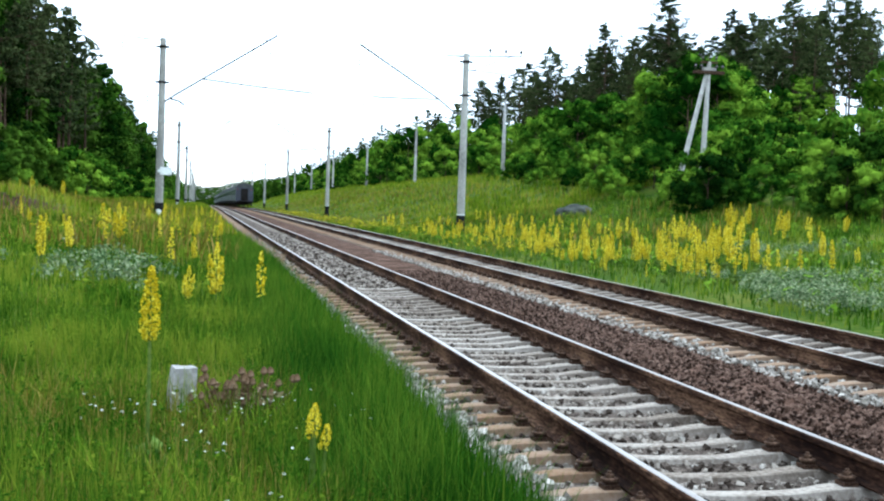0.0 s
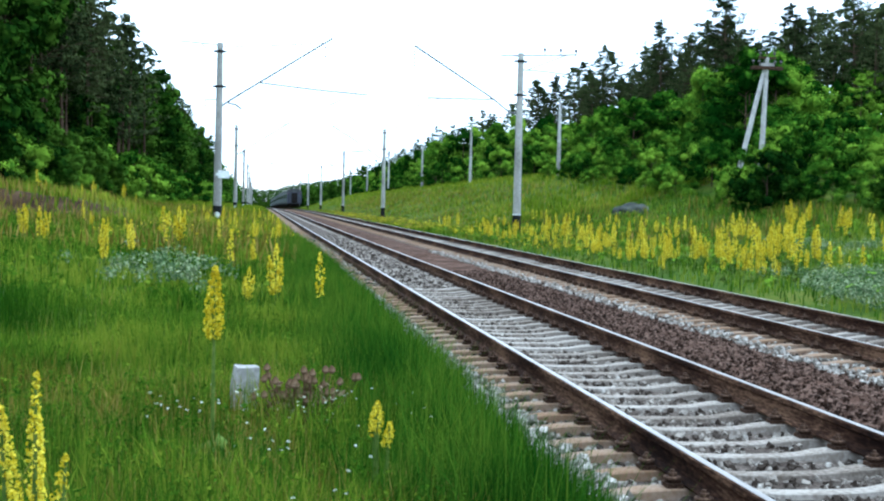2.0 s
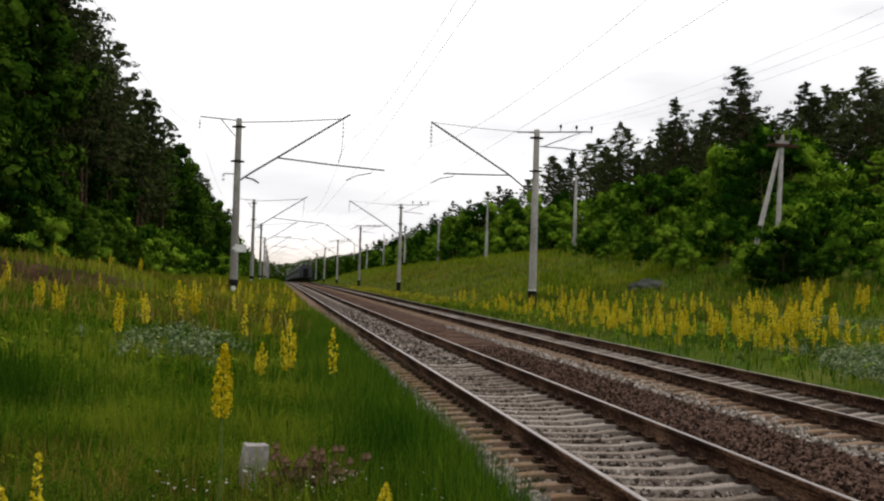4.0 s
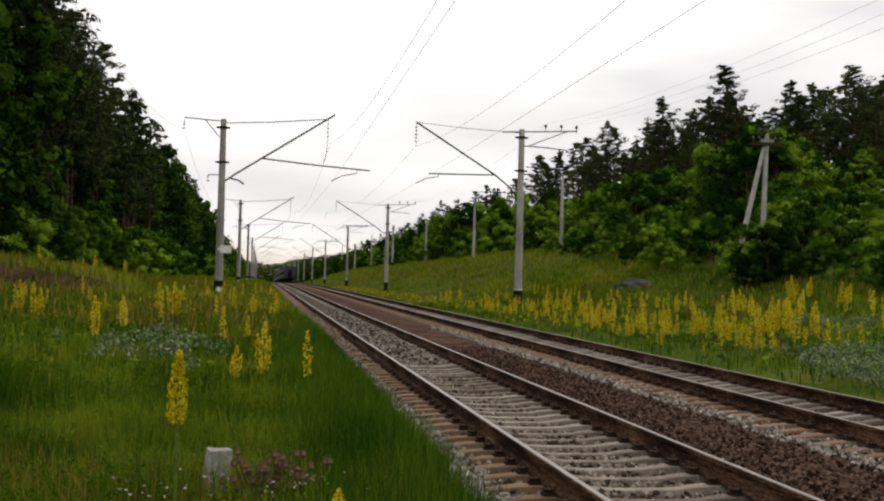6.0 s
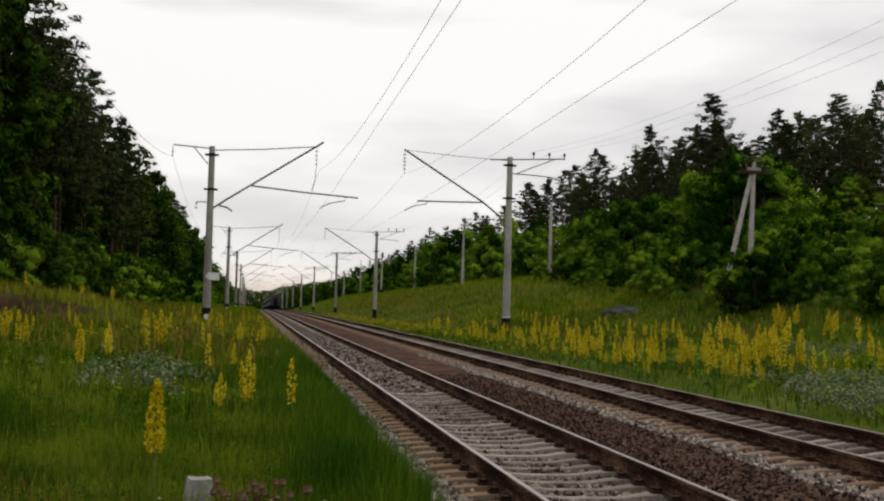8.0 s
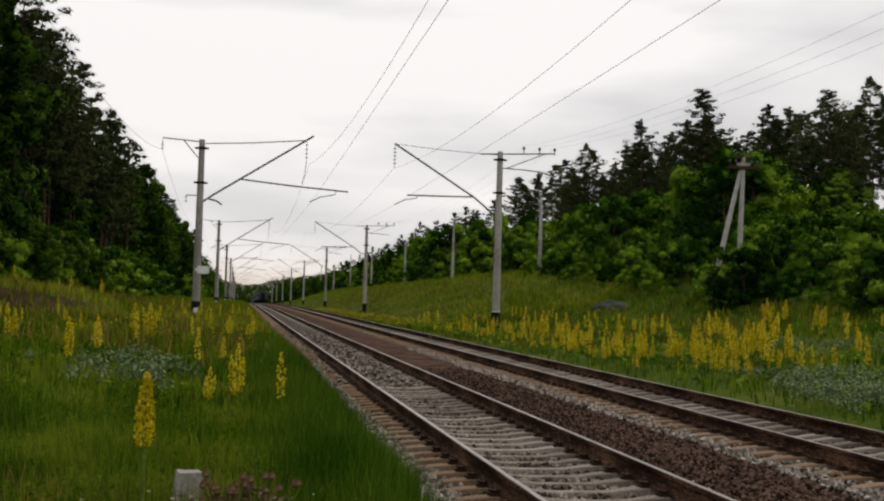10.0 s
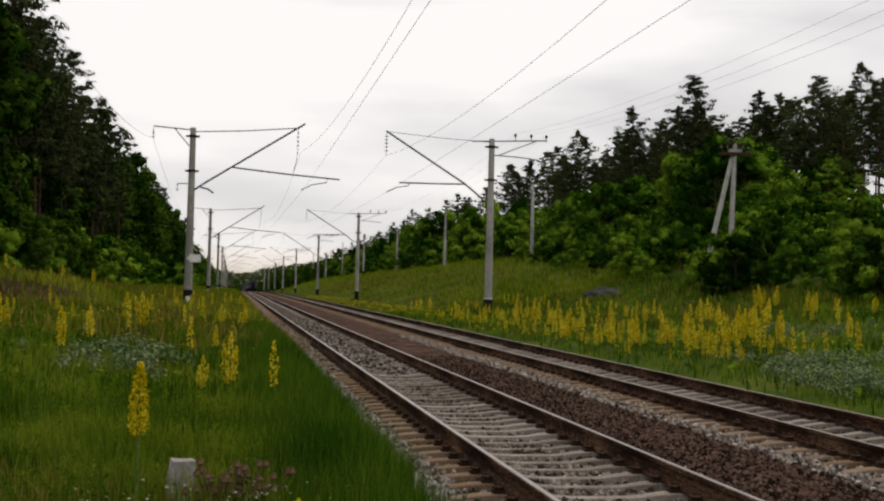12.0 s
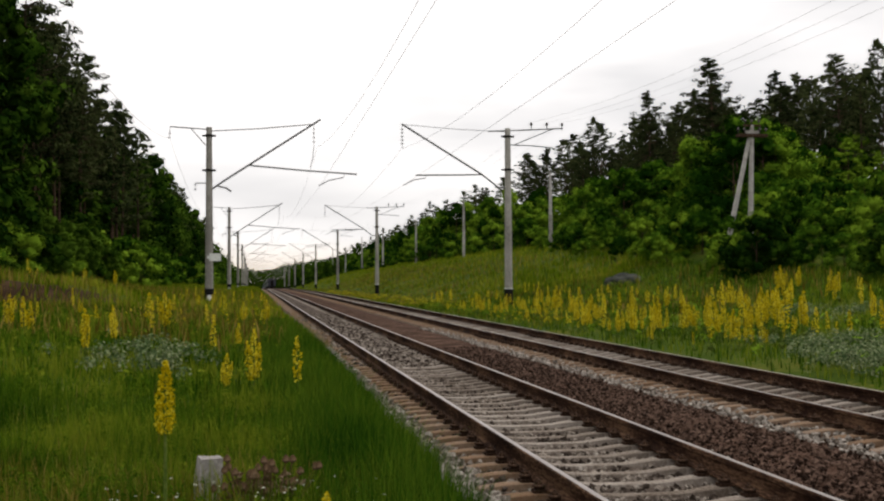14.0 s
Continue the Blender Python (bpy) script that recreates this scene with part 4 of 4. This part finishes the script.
def clumpy(rng, x, y, scale, keep):
    """Thins the points in drifts."""
    w = 0.5 + 0.5 * np.sin(x * scale + 1.3 * np.sin(y * scale * 0.7)) * np.sin(y * scale * 0.8 + 0.9 * np.sin(x * scale * 1.1))
    m = rng.uniform(0, 1, len(x)) < keep + (1 - keep) * w
    return x[m], y[m], w[m]


def meadow():
    rng = np.random.default_rng(33)
    x, y = scatter(rng, 7000, -5, 1.8, -5, 3.4)
    blades("meadow_grass", x, y, rng.uniform(0.08, 0.24, len(x)), rng.uniform(0.004, 0.009, len(x)), rng, M["grass"], "short trodden grass where one stands")
    x, y = scatter(rng, 64000, -3.6, 1.65, 3.2, 13, 1.2)
    x, y, w = clumpy(rng, x, y, 1.5, 0.5)
    m = (np.abs(x + 0.2 * y / 7.6) > 0.16) | (y < 5.6) | (y > 7.7) | (rng.uniform(0, 1, len(x)) < 0.35)
    x, y, w = x[m], y[m], w[m]
    blades("meadow_grass", x, y, rng.uniform(0.10, 0.30, len(x)) * (0.7 + 0.7 * w), rng.uniform(0.0016, 0.0042, len(x)), rng, M["grass"], "tall fresh green grass beside the track", 0.45)
    x, y = scatter(rng, 36000, 0.2, 1.9, 4.5, 34, 1.15)
    m = x < 1.60 + 0.14 * np.sin(y * 1.3) + 0.10 * np.sin(y * 4.1 + 1) + 0.05 * np.sin(y * 11)
    m &= rng.uniform(0, 1, len(x)) < np.interp(x, [0.2, 0.9], [0.3, 1])
    x, y = x[m], y[m]
    blades("meadow_grass", x, y, rng.uniform(0.28, 0.62, len(x)) * np.interp(x, [0.2, 0.9, 1.3, 1.62], [0.6, 1.05, 1.0, 0.62]), rng.uniform(0.002, 0.005, len(x)) * np.interp(y, [5, 30], [0.9, 2.0]), rng, M["grass_deep"], "tall deep green grass tufts along the edge of the ballast", 0.4)
    x, y = scatter(rng, 9000, -2.0, 0.9, 4.0, 8.5, 1.0)
    x, y, w = clumpy(rng, x, y, 2.1, 0.05)
    blades("dry_grass", x, y, rng.uniform(0.12, 0.30, len(x)), rng.uniform(0.0012, 0.003, len(x)), rng, M["grass_dry"], "withering straw-coloured grass round the stone post", 0.5)
    x, y = scatter(rng, 40000, -9, 1.58, 13, 42, 1.15)
    x, y, w = clumpy(rng, x, y, 0.8, 0.5)
    blades("meadow_grass", x, y, rng.uniform(0.12, 0.36, len(x)) * (0.7 + 0.6 * w), rng.uniform(0.006, 0.014, len(x)), rng, M["grass"], "green meadow grass in drifts")
    x, y = scatter(rng, 30000, -16, 1.55, 42, 300, 1.8)
    m = ~((x < -5) & (x > -17) & (y > 42) & (y < 49) & (rng.uniform(0, 1, len(x)) > 0.5))
    x, y = x[m], y[m]
    blades("meadow_grass", x, y, rng.uniform(0.15, 0.5, len(x)), rng.uniform(0.015, 0.04, len(x)), rng, M["grass_light"], "light meadow grass on the far verge")
    x, y = scatter(rng, 3500, -6, 1.2, 5.5, 40, 1.0)
    x, y, w = clumpy(rng, x, y, 0.9, 0.0)
    blades("dry_grass", x, y, rng.uniform(0.12, 0.34, len(x)), rng.uniform(0.002, 0.005, len(x)), rng, M["grass_dry"], "yellowish dry grass among the green")
    x, y = scatter(rng, 14000, -14, 1.6, 22, 110, 1.2)
    x, y, w = clumpy(rng, x, y, 0.35, 0.0)
    blades("dry_grass", x, y, rng.uniform(0.25, 0.6, len(x)), rng.uniform(0.012, 0.03, len(x)), rng, M["grass_dry"], "yellowish seed heads on the verge")
    x, y = scatter(rng, 45000, 9.7, 27, 12, 75, 1.0)
    x, y, w = clumpy(rng, x, y, 0.6, 0.6)
    blades("meadow_grass", x, y, rng.uniform(0.15, 0.42, len(x)) * np.interp(x, [10, 15, 20], [0.8, 0.8, 1.3]), rng.uniform(0.008, 0.02, len(x)), rng, M["grass"], "rank green grass beyond the tracks")
    x, y = scatter(rng, 40000, 9.8, 36, 75, 420, 1.8)
    x, y, w = clumpy(rng, x, y, 0.25, 0.5)
    blades("meadow_grass", x, y, rng.uniform(0.25, 0.7, len(x)) * np.interp(x, [10, 15, 20], [0.3, 0.45, 1.0]), rng.uniform(0.02, 0.06, len(x)), rng, M["grass_light"], "light green grass on the cutting slope")
    x, y = scatter(rng, 12000, 9.9, 26, 40, 240, 1.3)
    x, y, w = clumpy(rng, x, y, 0.3, 0.1)
    blades("dry_grass", x, y, rng.uniform(0.3, 0.7, len(x)) * np.interp(x, [10, 15, 20], [0.4, 0.5, 1.0]), rng.uniform(0.015, 0.045, len(x)), rng, M["grass_dry"], "yellow flowering grass on the slope")


def mullein(seed, height, spikes, florets, size, spread=0.12, thick=1.0, low=0.45):
    """A mullein: stem, leaves at the foot and one or more spikes of yellow florets."""
    rng = np.random.default_rng(seed)
    p = empty("mullein")
    tagged(p, "yellow flowering mullein with a tall flower spike", "wildflower", "yellow mulleins")
    tops = [(0, 0, height)] + [(spread * math.cos(a) * height, spread * math.sin(a) * height, height * q) for a, q in zip(rng.uniform(0, 6.28) + np.arange(spikes - 1) * 2.1, rng.uniform(0.68, 0.93, spikes - 1))]
    bm = bmesh.new()
    for tx, ty, tz in tops:
        tube(bm, [(0, 0, -0.05), (tx * 0.8, ty * 0.8, tz * 0.45), (tx, ty, tz * 0.97)], [0.010, 0.009, 0.004], 5)
    part("stem", bm, M["stem"], p)
    for tx, ty, tz in tops:
        n = florets
        u = rng.uniform(0, 1, n)
        z = tz * (low + (1 - low) * u)
        r = np.interp(u, [0, 0.12, 0.5, 0.8, 1], [0.030, 0.052, 0.049, 0.031, 0.008]) * (0.6 + 0.4 * height) * rng.uniform(0.5, 1.15, n) * thick
        a = rng.uniform(0, 2 * math.pi, n)
        cen = np.stack([tx * z / tz + np.cos(a) * r, ty * z / tz + np.sin(a) * r, z], 1)
        v, f = leaf_quads(rng, cen, np.full(n, size * 0.6), np.full(n, 3), size, 1.0, 0.1)
        part("flower_spike", mesh_from("flower_spike", v, f, [M["yellow"]]), None, p)
    v, f = leaf_quads(rng, [(0, 0, 0.05 * height), (0, 0, 0.12 * height)], [0.12 * height, 0.08 * height], [16, 14], 0.055 * height, 0.8, 0.5)
    part("leaves", mesh_from("leaves", v, f, [M["stem"]]), None, p)
    return p


def flowers():
    rng = np.random.default_rng(44)
    near = mullein(1, 1.00, 1, 520, 0.0076, 0.12, 0.84, 0.65)
    near.location = (-0.332, 5.76, 0.17)
    b = mullein(2, 0.80, 6, 170, 0.0072, 0.13, 0.5)
    b.location = (-0.77, 3.6, 0.18)
    c = mullein(3, 1.35, 3, 340, 0.0085, 0.05, 0.6)
    c.location = (-0.93, 3.35, 0.2)
    d = mullein(4, 0.48, 3, 120, 0.0058, 0.12, 0.62, 0.70)
    d.location = (0.41, 5.24, 0.13)
    kinds = [mullein(10 + i, 1.0, 1 + (i * 2) % 4, 95, 0.020, 0.10, 1.1, 0.36) for i in range(5)]
    first = [(0.58, 13.3), (0.1, 14.0), (-0.53, 18.9), (-2.35, 17.8), (-1.94, 24.6)]
    for ob, (x, y) in zip(kinds, first):
        ob.location, ob.scale = (x, y, float(gz(x, y))), (0.85, 0.85, 0.85)
    spots = [(-2.07, 19.3, 0.7), (-3.9, 21.6, 0.8), (-0.16, 22.8, 0.6), (-0.26, 13.9, 0.55), (-1.75, 25.2, 1.0), (-2.2, 26, 0.9), (-4.2, 24, 0.8), (-5.0, 26, 0.9)]
    for _ in range(46):
        x, y = rng.uniform(-11, 0.8), rng.uniform(26, 72)
        spots.append((x, y, rng.uniform(0.5, 0.95)))
    # the yellow belt beyond the tracks, in drifts
    heads = [(12.2, 26.5), (13.2, 27.5), (12.6, 29.5), (14.5, 33), (16.5, 38), (11.5, 30), (12.0, 33), (11.0, 36), (14, 42), (12, 44), (17, 46), (19.5, 36), (20.5, 41), (22, 45)]
    for hx, hy in heads:
        for _ in range(6):
            spots.append((hx + rng.normal(0, 0.6), hy + rng.normal(0, 1.4), rng.uniform(0.6, 1.3)))
    for _ in range(80):
        spots.append((rng.uniform(10.3, 19), rng.uniform(24, 75), rng.uniform(0.5, 1.05)))
    for _ in range(110):
        spots.append((rng.uniform(10.0, 14.0), rng.uniform(25, 62), rng.uniform(0.35, 0.8)))
    for x, y, s in spots:
        if x > 1.2:
            x = max(x, 10.2)
        ob = copy_thing(kinds[rng.integers(5)], pose(x, y, float(gz(x, y)), rng.normal(0, 3), rng.normal(0, 3), rng.uniform(0, 360)))
        ob.scale = (s * 1.15, s * 1.15, s)


def herbs():
    rng = np.random.default_rng(55)
    # silvery leaved patches
    for cx, cy, rx, ry, n in ((-1.5, 17.6, 0.9, 2.2, 75), (10.9, 19.5, 1.0, 2.6, 150), (12.4, 23, 1.5, 2.6, 130), (17.5, 33, 2.2, 3.0, 90)):
        px_, py_ = cx + rng.normal(0, 0.45, n) * rx, cy + rng.normal(0, 0.45, n) * ry
        cen = np.stack([px_, py_, gz(px_, py_) + rng.uniform(0.12, 0.38, n)], 1)
        v, f = leaf_quads(rng, cen, np.full(n, 0.13), np.full(n, 26), 0.03, 0.9, 0.5)
        ob = new("silver_herb_patch", mesh_from("silver_herb_patch", v, f, [M["silver"]]))
        tagged(ob, "patch of silvery green herbs in the meadow", "herbs", kind="stuff")
    # low broad-leaved herbs among the grass
    for n, x0, x1, y0, y1, size, mat, label in ((2600, -3.5, 1.5, 4.2, 14, 0.011, "grass", "low broad-leaved herbs among the grass"), (900, -9, 1.4, 14, 45, 0.045, "grass", "low broad-leaved herbs among the grass"), (900, -2.6, 1.3, 4.5, 14, 0.010, "grass_deep", "dark low herbs among the grass"), (900, 10, 25, 14, 70, 0.06, "leaf", "leafy herbs beyond the tracks")):
        px_, py_ = scatter(rng, n, x0, x1, y0, y1, 1.2)
        px_, py_, w = clumpy(rng, px_, py_, 1.1, 0.25)
        k = len(px_)
        cen = np.stack([px_, py_, gz(px_, py_) + rng.uniform(0.06, 0.24, k)], 1)
        v, f = leaf_quads(rng, cen, rng.uniform(2.5, 5, k) * size, np.full(k, 14), size, 0.9, 0.5)
        tagged(new("meadow_herbs", mesh_from("meadow_herbs", v, f, [M[mat]])), label, "herbs", kind="stuff")
    # low yellow flowers along both verges
    for n, x0, x1, y0, y1 in ((900, 9.9, 13.0, 34, 170), (420, -4.5, 1.2, 30, 85)):
        px_, py_ = scatter(rng, n, x0, x1, y0, y1, 1.2)
        px_, py_, w = clumpy(rng, px_, py_, 0.5, 0.1)
        cen = np.stack([px_, py_, gz(px_, py_) + rng.uniform(0.1, 0.34, len(px_))], 1)
        v, f = leaf_quads(rng, cen, np.full(len(px_), 0.11), np.full(len(px_), 7), 0.03, 1.3, 0.5)
        tagged(new("yellow_flowers", mesh_from("yellow_flowers", v, f, [M["yellow"]])), "low yellow flowers along the verge", "wildflower", kind="stuff")
    # small white flowers near the post
    n = 80
    hub = rng.integers(0, 9, n)
    px_, py_ = rng.uniform(-0.9, 0.75, 9)[hub] + rng.normal(0, 0.12, n), rng.uniform(4.6, 7.0, 9)[hub] + rng.normal(0, 0.2, n)
    cen = np.stack([px_, py_, gz(px_, py_) + rng.uniform(0.14, 0.3, n)], 1)
    v, f = leaf_quads(rng, cen, np.full(n, 0.010), np.full(n, 6), 0.0062, 0.4, 1.5)
    tagged(new("white_flowers", mesh_from("white_flowers", v, f, [M["white_petal"]])), "small white flowers in the grass", "wildflower", kind="stuff")
    # dead thistle
    t = empty("dead_thistle", 0.16, 6.9, float(gz(0.16, 6.9)) + 0.03)
    t.scale = (1.35, 1.1, 1.2)
    tagged(t, "brown withered thistle bush beside the stone post", "dead plant")
    heads = []
    for _ in range(46):
        a, r, h = rng.uniform(0, 6.28), rng.uniform(0.02, 0.24), rng.uniform(0.12, 0.3)
        e = (r * math.cos(a), r * 0.8 * math.sin(a), h)
        bm = tube(bmesh.new(), [(e[0] * 0.35, e[1] * 0.35, -0.03), (e[0] * 0.8, e[1] * 0.8, h * 0.6), e], [0.005, 0.004, 0.002], 4)
        part("stalk", bm, M["dead"], t)
        heads.append(e)
    head = bpy.data.meshes.new("seed_head")
    bm = tube(bmesh.new(), [(0, 0, -0.016), (0, 0, -0.004), (0, 0, 0.010), (0, 0, 0.024)], [0.006, 0.017, 0.014, 0.004], 7)
    bm.to_mesh(head)
    bm.free()
    head.materials.append(M["dead"])
    for e in heads:
        part("seed_head", head, None, t).location = e
    cen = [(e[0] * u, e[1] * u, e[2] * u) for e in heads for u in (0.45, 0.7)]
    v, f = leaf_quads(rng, cen, np.full(len(cen), 0.03), np.full(len(cen), 4), 0.018, 1, 0.2)
    part("withered_leaves", mesh_from("withered_leaves", v, f, [M["dead"]]), None, t)


def stone_post():
    bm = box(bmesh.new(), -0.075, 0.075, -0.07, 0.07, -0.3, 0.24)
    bmesh.ops.subdivide_edges(bm, edges=bm.edges[:], cuts=3, use_grid_fill=True)
    rng = np.random.default_rng(8)
    for v in bm.verts:
        v.co += Vector(rng.normal(0, 0.004, 3))
        if v.co.z > 0.2:
            v.co.x *= 0.93
            v.co.y *= 0.93
    me = bpy.data.meshes.new("boundary_post")
    bm.to_mesh(me)
    bm.free()
    me.materials.append(M["concrete"])
    ob = new("boundary_post", me)
    ob.matrix_basis = pose(-0.20, 7.6, 0.19, 2, 3, 12)
    tagged(ob, "short weathered concrete post standing in the grass", "concrete post")


def grey_heap():
    bm = bmesh.new()
    bmesh.ops.create_icosphere(bm, subdivisions=4, radius=1.0)
    for v in bm.verts:
        k = 1 + 0.18 * noise.noise(v.co * 2.2) + 0.08 * noise.noise(v.co * 6)
        v.co = Vector((v.co.x * 1.25 * k, v.co.y * 1.0 * k, v.co.z * 0.6 * k))
    me = bpy.data.meshes.new("rubble_mound")
    bm.to_mesh(me)
    bm.free()
    me.materials.append(M["boulder"])
    ob = new("grey_mound", me)
    ob.location = (22.2, 68, float(gz(22.2, 68)) + 0.08)
    tagged(ob, "grey rounded mound in the grass under the bushes", "mound")


def ballast_stones():
    rng = np.random.default_rng(66)
    cube = np.array([(-1, -1, -1), (1, -1, -1), (1, 1, -1), (-1, 1, -1), (-1, -1, 1), (1, -1, 1), (1, 1, 1), (-1, 1, 1)]) * 0.5
    faces = np.array([(3, 2, 1, 0), (4, 5, 6, 7), (0, 1, 5, 4), (1, 2, 6, 5), (2, 3, 7, 6), (3, 0, 4, 7)])

    def heap(name, n, x0, x1, y0, y1, size, z, mat, label, power=1.3):
        x, y = scatter(rng, n, x0, x1, y0, y1, power)
        clear = np.ones(n, bool)
        for cx, sy in zip(TRACKS, SLEEPER_Y):
            off = np.abs((y - sy + PITCH / 2) % PITCH - PITCH / 2)
            clear &= ~((np.abs(x - cx) < 1.38) & (off < 0.085) & (y < 27))
        x, y = x[clear], y[clear]
        n = len(x)
        s = size * rng.uniform(0.5, 1.3, n)
        v = cube[None] * rng.uniform(0.55, 1.15, (n, 8, 1)) * s[:, None, None] * rng.uniform(0.7, 1.2, (n, 1, 3))
        q = rng.normal(size=(n, 3, 3))
        q = np.linalg.qr(q)[0]
        v = np.einsum("nij,nkj->nki", q, v) + np.stack([x, y, np.interp(x, [1.38, 1.6, 4.6, 5.5, 6.3, 9.0, 9.5], [z - 0.04, z + 0.015, z, z + 0.04, z, z, z - 0.13]) + rng.uniform(-0.012, 0.012, n)], 1)[:, None]
        f = (8 * np.arange(n)[:, None, None] + faces[None]).reshape(-1, 4)
        tagged(new(name, mesh_from(name, v.reshape(-1, 3), f, [mat])), label, "ballast stones", kind="stuff")

    heap("ballast_stones", 13000, 1.75, 4.75, 3.0, 26, 0.045, -0.266, M["stone"], "loose grey crushed stones between the sleepers")
    heap("ballast_stones", 9000, 6.15, 9.3, 9, 34, 0.045, -0.262, M["stone_brown"], "dark brownish crushed stones between the sleepers")
    heap("ballast_stones", 11500, 4.75, 6.15, 7, 30, 0.036, -0.25, M["stone_brown"], "dark brown crushed stones between the tracks")
    heap("ballast_stones", 5000, 2.2, 4.5, 24, 60, 0.07, -0.235, M["stone"], "loose grey crushed stones covering the sleepers", 1.5)
    heap("pale_stones", 2800, 1.42, 2.08, 5, 30, 0.055, -0.225, M["stone_white"], "pale stones on the ballast shoulder")
    heap("pale_stones", 900, 4.25, 4.55, 7, 40, 0.045, -0.215, M["stone_white"], "pale stones heaped beside the rail")
    heap("pale_stones", 1900, 6.0, 6.72, 10, 42, 0.045, -0.232, M["stone_white"], "pale stones beside the second track")


def loose_stones(bed):
    """The stones nearest the path, each a piece of the ballast bed."""
    rng = np.random.default_rng(77)
    meshes = []
    for i in range(6):
        bm = bmesh.new()
        bmesh.ops.create_icosphere(bm, subdivisions=1, radius=0.03)
        for v in bm.verts:
            v.co = Vector(v.co) * float(rng.uniform(0.7, 1.25))
        me = bpy.data.meshes.new("stone")
        bm.to_mesh(me)
        bm.free()
        me.materials.append(M["stone_white" if i % 3 == 0 else "stone"])
        meshes.append(me)
    for i in range(300):
        st = part("stone", meshes[i % 6], None, bed)
        x, y = (rng.uniform(1.5, 2.2), rng.uniform(5.5, 11)) if i % 2 else (rng.uniform(2.7, 4.9), rng.uniform(5.5, 12))
        y = SLEEPER_Y[0] + PITCH * (round((y - SLEEPER_Y[0]) / PITCH) + 0.5) + rng.uniform(-0.13, 0.13)
        st.location, st.rotation_euler = (x, y, -0.255 + rng.uniform(-0.01, 0.01)), tuple(rng.uniform(0, 6, 3))
        st.scale = (rng.uniform(0.6, 1.2), rng.uniform(0.6, 1.2), rng.uniform(0.5, 0.9))


def motions():
    """The train runs away at an even 18.7 metres a second."""
    for k, c in enumerate(COACHES):
        walk(c, [(t, pose(TRACKS[1], 212 + 24.9 * k + 18.7 * t, float(fall(212 + 24.9 * k + 18.7 * t)))) for t in (0.0, 2.0, 4.0, 6.0, 8.0, 10.0, 12.0, 14.0)])


bed = ballast_bed()
masts()
overhead_lines()
telegraph_poles()
train()
woods()
meadow()
flowers()
herbs()
stone_post()
grey_heap()
ballast_stones()
loose_stones(bed)
tracks()
motions()
